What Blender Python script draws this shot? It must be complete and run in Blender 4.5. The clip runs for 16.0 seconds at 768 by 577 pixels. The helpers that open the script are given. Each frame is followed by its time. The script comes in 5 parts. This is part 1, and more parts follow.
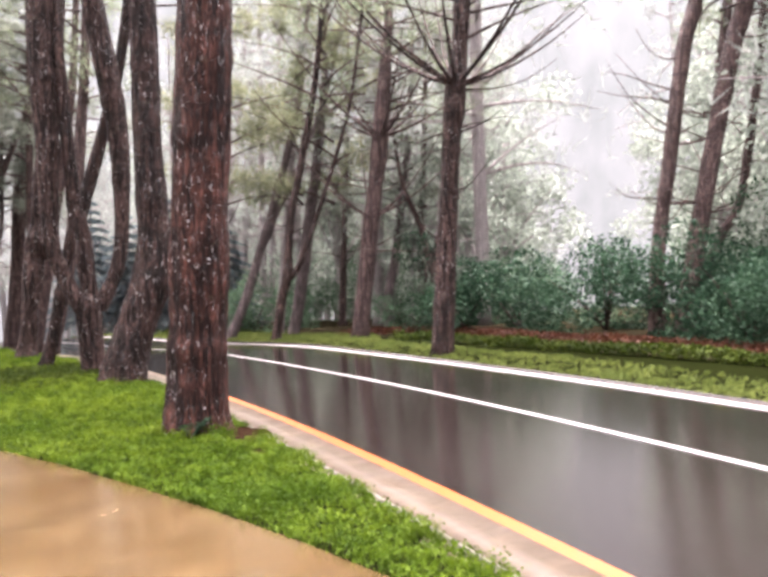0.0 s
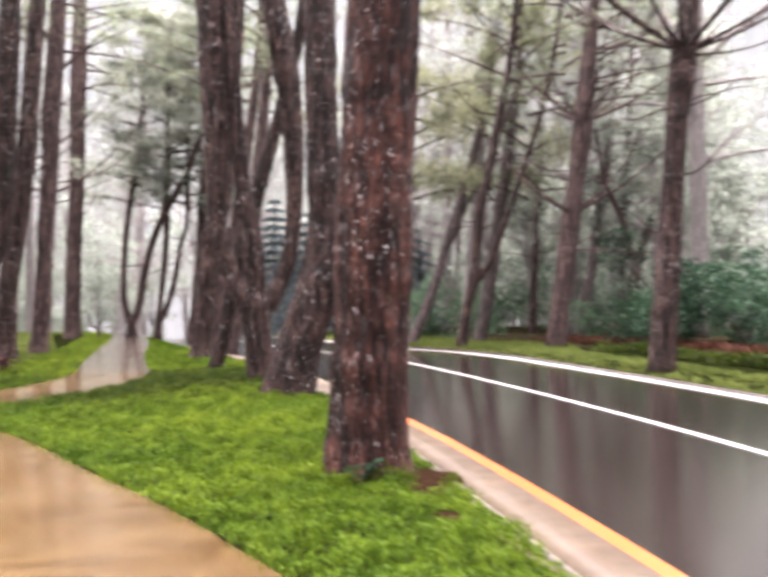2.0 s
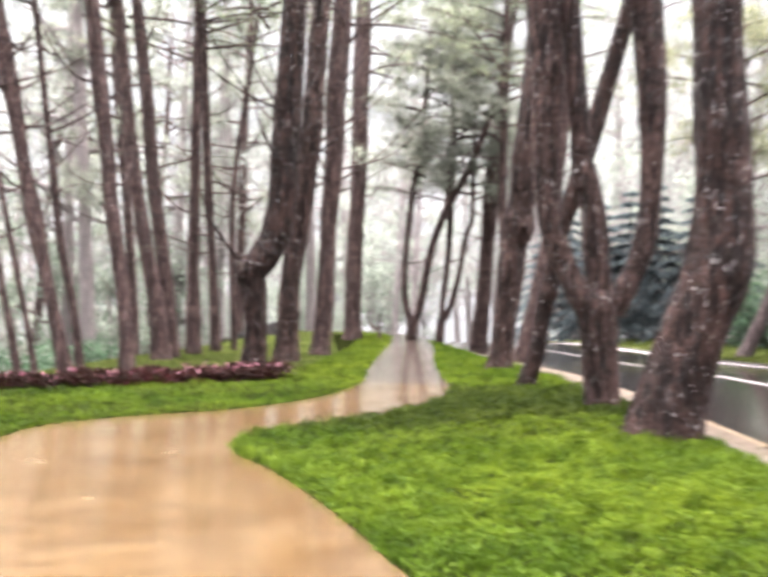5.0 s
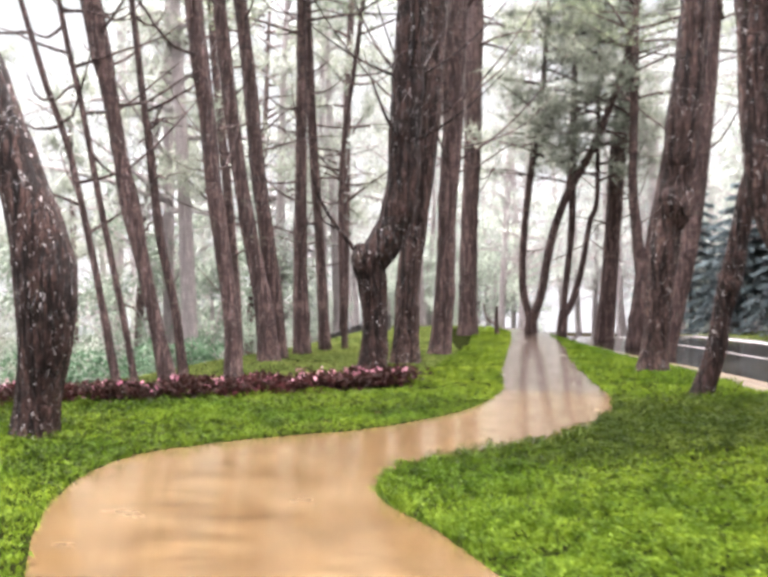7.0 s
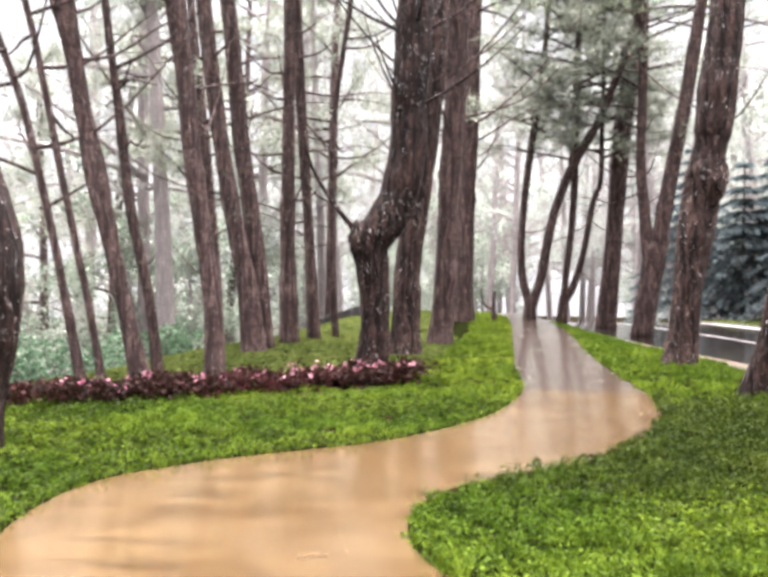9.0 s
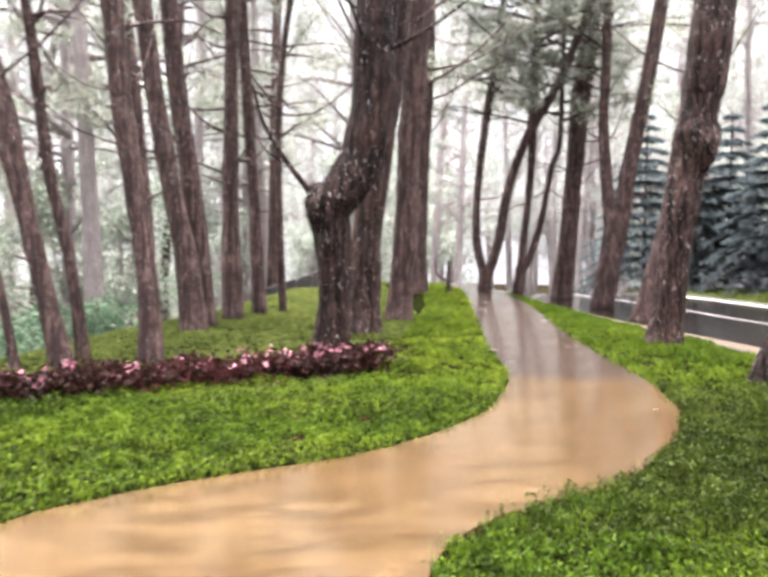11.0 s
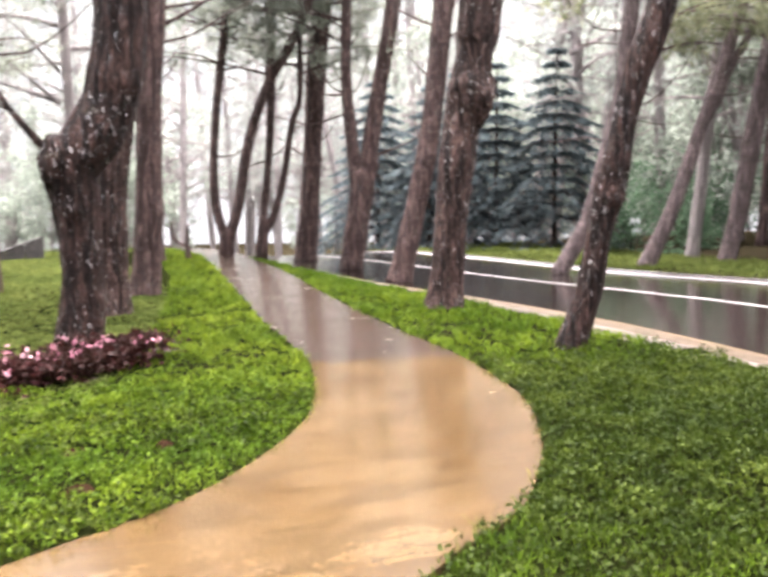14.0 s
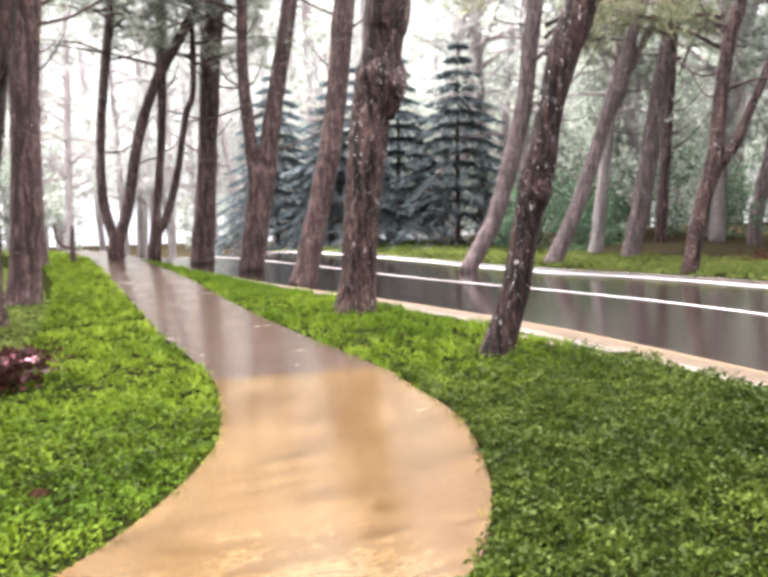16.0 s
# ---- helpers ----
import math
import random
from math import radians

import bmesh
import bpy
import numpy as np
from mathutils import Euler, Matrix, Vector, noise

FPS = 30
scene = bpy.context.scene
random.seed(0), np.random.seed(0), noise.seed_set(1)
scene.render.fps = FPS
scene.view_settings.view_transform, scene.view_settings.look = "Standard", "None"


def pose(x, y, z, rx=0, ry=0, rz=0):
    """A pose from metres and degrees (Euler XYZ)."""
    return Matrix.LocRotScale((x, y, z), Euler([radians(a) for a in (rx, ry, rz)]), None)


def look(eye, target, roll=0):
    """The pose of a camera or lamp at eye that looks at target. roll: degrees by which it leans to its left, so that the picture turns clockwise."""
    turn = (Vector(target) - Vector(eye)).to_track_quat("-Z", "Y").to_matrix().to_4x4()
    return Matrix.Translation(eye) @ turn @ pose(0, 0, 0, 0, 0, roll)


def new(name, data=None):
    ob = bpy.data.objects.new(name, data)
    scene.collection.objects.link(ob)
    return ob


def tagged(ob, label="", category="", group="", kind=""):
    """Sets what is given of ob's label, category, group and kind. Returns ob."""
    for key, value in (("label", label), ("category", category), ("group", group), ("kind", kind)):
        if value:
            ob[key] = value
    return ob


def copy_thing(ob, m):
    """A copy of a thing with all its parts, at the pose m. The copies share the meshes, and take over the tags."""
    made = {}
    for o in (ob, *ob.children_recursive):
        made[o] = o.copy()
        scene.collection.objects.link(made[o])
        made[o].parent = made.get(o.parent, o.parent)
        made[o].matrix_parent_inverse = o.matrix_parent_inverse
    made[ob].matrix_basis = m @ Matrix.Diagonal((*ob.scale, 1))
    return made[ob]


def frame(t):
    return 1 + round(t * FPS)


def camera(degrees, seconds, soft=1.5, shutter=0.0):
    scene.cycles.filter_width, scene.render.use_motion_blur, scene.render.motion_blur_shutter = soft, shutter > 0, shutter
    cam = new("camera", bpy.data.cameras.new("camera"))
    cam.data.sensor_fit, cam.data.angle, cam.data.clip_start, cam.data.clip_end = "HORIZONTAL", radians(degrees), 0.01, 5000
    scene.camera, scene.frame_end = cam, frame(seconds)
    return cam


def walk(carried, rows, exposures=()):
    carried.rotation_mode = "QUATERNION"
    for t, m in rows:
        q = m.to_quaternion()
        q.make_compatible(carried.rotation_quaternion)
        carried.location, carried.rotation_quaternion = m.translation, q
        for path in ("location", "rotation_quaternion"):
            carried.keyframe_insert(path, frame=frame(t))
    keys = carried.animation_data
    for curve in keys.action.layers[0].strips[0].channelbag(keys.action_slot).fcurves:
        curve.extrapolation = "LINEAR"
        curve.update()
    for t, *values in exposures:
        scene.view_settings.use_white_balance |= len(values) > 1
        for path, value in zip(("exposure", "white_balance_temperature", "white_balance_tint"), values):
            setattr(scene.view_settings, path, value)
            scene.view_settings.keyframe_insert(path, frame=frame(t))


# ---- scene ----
# ---- camera ----
cam = camera(48, 16.0, soft=3.6, shutter=0.85)
PATH = [
    (0.0, look((0.000, 0.000, 1.554), (5.517, 8.340, 1.520), -1.18)),
    (0.5, look((0.287, 0.401, 1.538), (5.635, 8.851, 1.492), -1.13)),
    (1.0, look((0.491, 0.906, 1.528), (5.505, 9.558, 1.494), -0.90)),
    (1.5, look((0.714, 1.532, 1.524), (5.180, 10.479, 1.495), -0.56)),
    (2.0, look((0.943, 2.194, 1.517), (4.606, 11.499, 1.548), -0.10)),
    (2.5, look((1.001, 2.802, 1.468), (3.931, 12.363, 1.565), 0.36)),
    (3.0, look((0.995, 3.345, 1.467), (3.438, 13.041, 1.548), 0.51)),
    (3.5, look((0.995, 3.912, 1.478), (2.914, 13.726, 1.552), 0.24)),
    (4.0, look((0.954, 4.537, 1.464), (2.486, 14.419, 1.527), 0.46)),
    (4.5, look((0.864, 5.153, 1.443), (2.064, 15.080, 1.504), 0.57)),
    (5.0, look((0.784, 5.641, 1.450), (1.525, 15.613, 1.492), 0.71)),
    (5.2, look((0.753, 5.832, 1.469), (1.127, 15.825, 1.507), -0.31)),
    (7.5, look((0.103, 8.026, 1.487), (-0.240, 18.020, 1.368), 0.00)),
    (8.0, look((-0.005, 8.431, 1.481), (-0.328, 18.424, 1.320), 0.00)),
    (10.5, look((-0.314, 10.090, 1.477), (0.113, 20.067, 0.940), 0.50)),
    (11.0, look((-0.445, 10.505, 1.496), (0.221, 20.462, 0.849), 0.45)),
    (11.5, look((-0.530, 10.836, 1.485), (0.767, 20.724, 0.743), 0.34)),
    (12.0, look((-0.687, 11.067, 1.505), (1.037, 20.881, 0.666), 0.41)),
    (12.5, look((-0.757, 11.304, 1.516), (1.343, 21.040, 0.620), 0.37)),
    (13.0, look((-0.810, 11.597, 1.530), (1.720, 21.222, 0.550), -0.05)),
    (13.5, look((-0.864, 11.844, 1.530), (2.369, 21.247, 0.460), -0.17)),
    (14.0, look((-0.873, 12.006, 1.536), (2.965, 21.172, 0.411), -0.39)),
    (14.5, look((-0.867, 12.239, 1.523), (3.375, 21.224, 0.392), -0.20)),
    (15.0, look((-0.787, 12.413, 1.496), (3.727, 21.265, 0.372), -0.13)),
    (15.5, look((-0.771, 12.607, 1.519), (3.901, 21.373, 0.369), -0.61)),
    (16.0, look((-0.680, 12.748, 1.509), (4.216, 21.391, 0.359), -0.62)),
]
walk(cam, PATH, [(0.0, 3.75, 6600, 24), (2.5, 3.92, 6600, 24), (5.0, 4.15, 6550, 20), (8.0, 4.08, 6550, 19), (11.0, 4.15, 6550, 20), (13.5, 4.22, 6550, 20), (16.0, 4.4, 6500, 19)])

# ---- light: an overcast, misty sky ----
SUN_TURN, SUN_RISE = 25.0, 80.0
world = bpy.data.worlds.new("overcast_sky")
scene.world = world
world.use_nodes = True
wn = world.node_tree
wn.nodes.clear()
w_out = wn.nodes.new("ShaderNodeOutputWorld")
w_bg = wn.nodes.new("ShaderNodeBackground")
w_sky = wn.nodes.new("ShaderNodeTexSky")
w_hue = wn.nodes.new("ShaderNodeHueSaturation")
w_sky.sky_type, w_sky.sun_disc = "NISHITA", False
w_sky.sun_elevation, w_sky.sun_rotation = radians(SUN_RISE), radians(SUN_TURN)
w_sky.air_density, w_sky.dust_density, w_sky.ozone_density = 1.0, 4.0, 1.0
w_hue.inputs["Saturation"].default_value = 0.12
w_bg.inputs["Strength"].default_value = 0.15
wn.links.new(w_sky.outputs[0], w_hue.inputs["Color"])
wn.links.new(w_hue.outputs[0], w_bg.inputs["Color"])
wn.links.new(w_bg.outputs[0], w_out.inputs["Surface"])

sun = new("sun", bpy.data.lights.new("sun", "SUN"))
sun.data.energy, sun.data.angle, sun.data.color = 1.3, radians(50), (1.0, 0.96, 0.9)
a, e = radians(SUN_TURN), radians(SUN_RISE)
sun_from = Vector((math.sin(a) * math.cos(e), math.cos(a) * math.cos(e), math.sin(e)))
sun.matrix_world = look(sun_from * 60, (0, 0, 0))


# ---- materials ----
def material(name, rough=0.6, metal=0.0, spec=0.5):
    m = bpy.data.materials.new(name)
    m.use_nodes = True
    nt = m.node_tree
    b = nt.nodes["Principled BSDF"]
    b.inputs["Roughness"].default_value = rough
    b.inputs["Metallic"].default_value = metal
    b.inputs["Specular IOR Level"].default_value = spec
    return m, nt, b


def node(nt, kind, **inputs):
    n = nt.nodes.new(kind)
    for k, v in inputs.items():
        n.inputs[k.replace("_", " ")].default_value = v
    return n


def ramp(nt, fac, stops):
    r = nt.nodes.new("ShaderNodeValToRGB")
    els = r.color_ramp.elements
    while len(els) < len(stops):
        els.new(0.5)
    for el, (p, c) in zip(els, stops):
        el.position, el.color = p, (*c, 1) if len(c) == 3 else c
    nt.links.new(fac, r.inputs[0])
    return r.outputs[0]


def grey(v):
    return (v, v, v)


def coords(nt, scale=(1, 1, 1)):
    g = nt.nodes.new("ShaderNodeNewGeometry")
    mp = nt.nodes.new("ShaderNodeMapping")
    mp.inputs["Scale"].default_value = scale
    nt.links.new(g.outputs["Position"], mp.inputs["Vector"])
    return mp.outputs[0]


def noise_tex(nt, vec, scale, detail=5.0, rough=0.6, distort=0.0):
    n = node(nt, "ShaderNodeTexNoise", Scale=scale, Detail=detail, Roughness=rough, Distortion=distort)
    nt.links.new(vec, n.inputs["Vector"])
    return n.outputs["Fac"]


def mix(nt, fac, a, b, how="MIX"):
    n = nt.nodes.new("ShaderNodeMix")
    n.data_type, n.blend_type = "RGBA", how
    for sock, v in ((n.inputs[0], fac), (n.inputs[6], a), (n.inputs[7], b)):
        if isinstance(v, (int, float)):
            sock.default_value = v
        elif isinstance(v, tuple):
            sock.default_value = (*v, 1)
        else:
            nt.links.new(v, sock)
    return n.outputs[2]


def math_node(nt, op, a, b=0.0):
    n = nt.nodes.new("ShaderNodeMath")
    n.operation = op
    for sock, v in ((n.inputs[0], a), (n.inputs[1], b)):
        if isinstance(v, (int, float)):
            sock.default_value = v
        else:
            nt.links.new(v, sock)
    return n.outputs[0]


def bump(nt, b, height, strength=0.5, dist=0.02):
    n = node(nt, "ShaderNodeBump", Strength=strength, Distance=dist)
    nt.links.new(height, n.inputs["Height"])
    nt.links.new(n.outputs[0], b.inputs["Normal"])


def bark_material(name, dark, mid, light, lichen, painted_glints=0.0):
    m, nt, b = material(name, 0.6, spec=0.22)
    tc = nt.nodes.new("ShaderNodeTexCoord")
    mp = nt.nodes.new("ShaderNodeMapping")
    mp.inputs["Scale"].default_value = (1, 1, 0.24)
    nt.links.new(tc.outputs["Object"], mp.inputs["Vector"])
    v = node(nt, "ShaderNodeTexVoronoi", Scale=20.0, Randomness=1.0)
    v.feature = "DISTANCE_TO_EDGE"
    warp = nt.nodes.new("ShaderNodeVectorMath")
    warp.operation = "ADD"
    wn_ = node(nt, "ShaderNodeTexNoise", Scale=9.0, Detail=3.0)
    nt.links.new(mp.outputs[0], wn_.inputs["Vector"])
    sc = nt.nodes.new("ShaderNodeVectorMath")
    sc.operation = "SCALE"
    sc.inputs["Scale"].default_value = 0.12
    nt.links.new(wn_.outputs["Color"], sc.inputs[0])
    nt.links.new(mp.outputs[0], warp.inputs[0])
    nt.links.new(sc.outputs[0], warp.inputs[1])
    nt.links.new(warp.outputs[0], v.inputs["Vector"])
    mp4 = nt.nodes.new("ShaderNodeMapping")
    mp4.inputs["Scale"].default_value = (1, 1, 0.11)
    nt.links.new(tc.outputs["Object"], mp4.inputs["Vector"])
    furrow = noise_tex(nt, mp4.outputs[0], 13, 6, 0.66, 0.8)
    plate = ramp(nt, furrow, [(0.43, grey(0.0)), (0.50, grey(0.55)), (0.60, grey(1))])
    flake = ramp(nt, v.outputs["Distance"], [(0.0, grey(0.35)), (0.14, grey(1))])
    plate = mix(nt, 1.0, plate, flake, "MULTIPLY")
    fine = noise_tex(nt, mp.outputs[0], 60, 6, 0.7)
    big = noise_tex(nt, tc.outputs["Object"], 2.2, 3)
    tone = ramp(nt, big, [(0.3, mid), (0.7, light)])
    cell = node(nt, "ShaderNodeTexVoronoi", Scale=20.0, Randomness=1.0)
    nt.links.new(warp.outputs[0], cell.inputs["Vector"])
    pale = nt.nodes.new("ShaderNodeSeparateColor")
    nt.links.new(cell.outputs["Color"], pale.inputs[0])
    tone = mix(nt, ramp(nt, pale.outputs[0], [(0.35, grey(0)), (1.0, grey(0.75))]), tone, tuple(c * 1.35 for c in light))
    tone = mix(nt, ramp(nt, fine, [(0.30, grey(0)), (0.62, grey(1))]), dark, tone)
    col = mix(nt, plate, dark, tone)
    mp3 = nt.nodes.new("ShaderNodeMapping")
    mp3.inputs["Scale"].default_value = (0.7, 0.7, 4.0)
    nt.links.new(tc.outputs["Object"], mp3.inputs["Vector"])
    band = noise_tex(nt, mp3.outputs[0], 1.3, 4, 0.6, 0.4)
    col = mix(nt, ramp(nt, band, [(0.50, grey(0)), (0.68, grey(0.75))]), col, dark)
    moss = noise_tex(nt, tc.outputs["Object"], 5.0, 6, 0.7)
    col = mix(nt, ramp(nt, moss, [(0.62, grey(0)), (0.72, grey(0.7))]), col, lichen)
    # Whitish specks put the bright glints of wet bark into the base colour.
    if painted_glints:
        mp2 = nt.nodes.new("ShaderNodeMapping")
        mp2.inputs["Scale"].default_value = (1, 1, 0.45)
        nt.links.new(tc.outputs["Object"], mp2.inputs["Vector"])
        spots = noise_tex(nt, mp2.outputs[0], 30, 3, 0.6, 0.8)
        patch = noise_tex(nt, tc.outputs["Object"], 2.6, 2)
        where = math_node(nt, "ADD", spots, math_node(nt, "MULTIPLY", patch, 0.22))
        col = mix(nt, ramp(nt, where, [(0.755, grey(0)), (0.795, grey(painted_glints))]), col, (0.42, 0.39, 0.38))
    nt.links.new(col, b.inputs["Base Color"])
    wet = noise_tex(nt, mp.outputs[0], 38, 3, 0.5)
    nt.links.new(ramp(nt, wet, [(0.33, grey(0.08)), (0.40, grey(0.72))]), b.inputs["Roughness"])
    nt.links.new(ramp(nt, wet, [(0.33, grey(1.0)), (0.40, grey(0.12))]), b.inputs["Specular IOR Level"])
    h = mix(nt, 0.35, plate, fine)
    bump(nt, b, h, 1.0, 0.05)
    return m


BARK = bark_material("wet_pine_bark", (0.009, 0.0048, 0.0040), (0.078, 0.042, 0.034), (0.175, 0.108, 0.092), (0.10, 0.088, 0.062), 0.9)
BARK_DARK = bark_material("black_brown_pine_bark", (0.0055, 0.0029, 0.0024), (0.042, 0.0205, 0.0162), (0.112, 0.063, 0.052), (0.085, 0.072, 0.05), 1.0)
BARK_RED = bark_material("wet_red_pine_bark", (0.008, 0.0032, 0.0024), (0.070, 0.0245, 0.0175), (0.155, 0.062, 0.046), (0.09, 0.07, 0.042), 0.9)
# Barks from here on are paler, to paint the mist in with distance.
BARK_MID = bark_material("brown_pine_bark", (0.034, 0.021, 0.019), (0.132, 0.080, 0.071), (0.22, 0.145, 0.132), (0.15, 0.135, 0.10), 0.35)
BARK_HAZE = bark_material("haze_lifted_pine_bark", (0.062, 0.046, 0.045), (0.165, 0.120, 0.115), (0.255, 0.195, 0.188), (0.20, 0.185, 0.15), 0.2)
BARK_FAR_HAZE = bark_material("far_haze_pine_bark", (0.19, 0.165, 0.160), (0.29, 0.255, 0.245), (0.39, 0.345, 0.335), (0.34, 0.33, 0.30))


def leaf_material(name, a, b_, through_light=0.45, rough=0.45, island=True):
    m, nt, b = material(name, rough, spec=0.06)
    out = nt.nodes["Material Output"]
    g = nt.nodes.new("ShaderNodeNewGeometry")
    pick = g.outputs["Random Per Island"]
    big = noise_tex(nt, g.outputs["Position"], 0.55, 3)
    soft_pick = math_node(nt, "ADD", math_node(nt, "MULTIPLY", pick, 0.6), 0.2)
    col = mix(nt, soft_pick, a, b_)
    col = mix(nt, ramp(nt, big, [(0.38, grey(0)), (0.62, grey(0.75))]), col, mix(nt, pick, tuple(c * 0.5 for c in a), a))
    mid_ = noise_tex(nt, g.outputs["Position"], 5.5, 3)
    col = mix(nt, ramp(nt, mid_, [(0.40, grey(0.75)), (0.56, grey(0))]), col, tuple(c * 0.45 for c in a))
    nt.links.new(col, b.inputs["Base Color"])
    tr = nt.nodes.new("ShaderNodeBsdfTranslucent")
    nt.links.new(col, tr.inputs["Color"])
    ms = nt.nodes.new("ShaderNodeMixShader")
    ms.inputs[0].default_value = through_light
    nt.links.new(b.outputs[0], ms.inputs[1])
    nt.links.new(tr.outputs[0], ms.inputs[2])
    nt.links.new(ms.outputs[0], out.inputs["Surface"])
    return m


# NEEDLE carries a pale wash: mist painted into the needle colour.
NEEDLE = leaf_material("pine_needles", (0.15, 0.18, 0.115), (0.26, 0.285, 0.185), 0.6)
NEEDLE_WARM = leaf_material("yellow_green_pine_needles", (0.19, 0.205, 0.12), (0.29, 0.295, 0.185), 0.6)
# Middle and far needles go paler again, haze put into their colour.
NEEDLE_MID = leaf_material("mid_haze_pine_needles", (0.23, 0.255, 0.205), (0.35, 0.37, 0.295), 0.6)
NEEDLE_FAR = leaf_material("far_haze_pine_needles", (0.30, 0.325, 0.295), (0.42, 0.44, 0.40), 0.6)
# Conifer needles lightened and blued, so the haze sits in their colour.
NEEDLE_HAZED = leaf_material("haze_lifted_conifer_needles", (0.086, 0.114, 0.122), (0.15, 0.185, 0.195), 0.6)
SHRUB = leaf_material("shrub_leaves", (0.018, 0.046, 0.026), (0.048, 0.092, 0.05), 0.3, 0.45)
GRASS = leaf_material("grass_blades", (0.040, 0.084, 0.006), (0.145, 0.188, 0.014), 0.35, 0.6)
GRASS_BRIGHT = leaf_material("yellow_green_grass_blades", (0.058, 0.108, 0.008), (0.178, 0.218, 0.020), 0.35, 0.6)
MOWN = leaf_material("mown_lawn_blades", (0.085, 0.118, 0.026), (0.155, 0.172, 0.046), 0.35, 0.7)
COVER = leaf_material("ground_cover_leaves", (0.018, 0.033, 0.004), (0.068, 0.088, 0.012), 0.3, 0.6)
MAROON = leaf_material("maroon_leaves", (0.02, 0.012, 0.008), (0.075, 0.016, 0.02), 0.3)
PINK = leaf_material("pink_petals", (0.42, 0.12, 0.19), (0.72, 0.62, 0.62), 0.3)
RUST = leaf_material("rust_red_leaves", (0.05, 0.016, 0.010), (0.085, 0.035, 0.018), 0.3)
# Mist is painted into both broad-leaf colours, paler for the distant trees.
MIST_LEAF = leaf_material("far_haze_broad_leaves", (0.27, 0.31, 0.26), (0.39, 0.43, 0.355), 0.6)
WOOD_LEAF = leaf_material("mid_haze_broad_leaves", (0.165, 0.205, 0.160), (0.265, 0.305, 0.235), 0.55)


def soil_material():
    m, nt, b = material("lawn_soil", 1.0, spec=0.0)
    p = coords(nt)
    n1 = noise_tex(nt, p, 0.7, 5)
    n2 = noise_tex(nt, p, 22, 6, 0.7)
    # Near-black tones put the shade between grass blades into the soil colour.
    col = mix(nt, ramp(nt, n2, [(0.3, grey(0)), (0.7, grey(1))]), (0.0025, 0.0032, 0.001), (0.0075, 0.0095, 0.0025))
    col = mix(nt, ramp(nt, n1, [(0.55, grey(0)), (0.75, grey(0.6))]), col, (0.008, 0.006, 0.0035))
    sep = nt.nodes.new("ShaderNodeSeparateXYZ")
    nt.links.new(p, sep.inputs[0])
    east = math_node(nt, "ADD", sep.outputs[0], math_node(nt, "MULTIPLY", n1, 2.0))
    west = math_node(nt, "MULTIPLY", sep.outputs[0], -1.0)
    litter = math_node(nt, "MAXIMUM", math_node(nt, "GREATER_THAN", east, 14.6), math_node(nt, "GREATER_THAN", west, 6.5))
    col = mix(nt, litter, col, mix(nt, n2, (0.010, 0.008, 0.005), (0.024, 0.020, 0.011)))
    nt.links.new(col, b.inputs["Base Color"])
    bump(nt, b, n2, 0.6, 0.03)
    return m


def road_material():
    m, nt, b = material("wet_asphalt", 0.2, spec=0.55)
    p = coords(nt)
    grit = noise_tex(nt, p, 180, 4, 0.7)
    big = noise_tex(nt, p, 0.45, 5, 0.6, 0.4)
    long = noise_tex(nt, coords(nt, (1.6, 0.22, 1)), 1.2, 4)
    col = mix(nt, ramp(nt, grit, [(0.3, grey(0)), (0.7, grey(1))]), (0.0045, 0.0033, 0.0028), (0.013, 0.0096, 0.0084))
    col = mix(nt, ramp(nt, long, [(0.4, grey(0)), (0.7, grey(0.5))]), col, (0.016, 0.0125, 0.0115))
    nt.links.new(col, b.inputs["Base Color"])
    nt.links.new(ramp(nt, big, [(0.35, grey(0.045)), (0.7, grey(0.12))]), b.inputs["Roughness"])
    n = math_node(nt, "ADD", math_node(nt, "MULTIPLY", grit, 0.25), noise_tex(nt, coords(nt, (1.0, 0.35, 1)), 7, 4))
    bump(nt, b, n, 0.11, 0.01)
    b.inputs["Coat Weight"].default_value = 0.06
    b.inputs["Coat Roughness"].default_value = 0.13
    return m


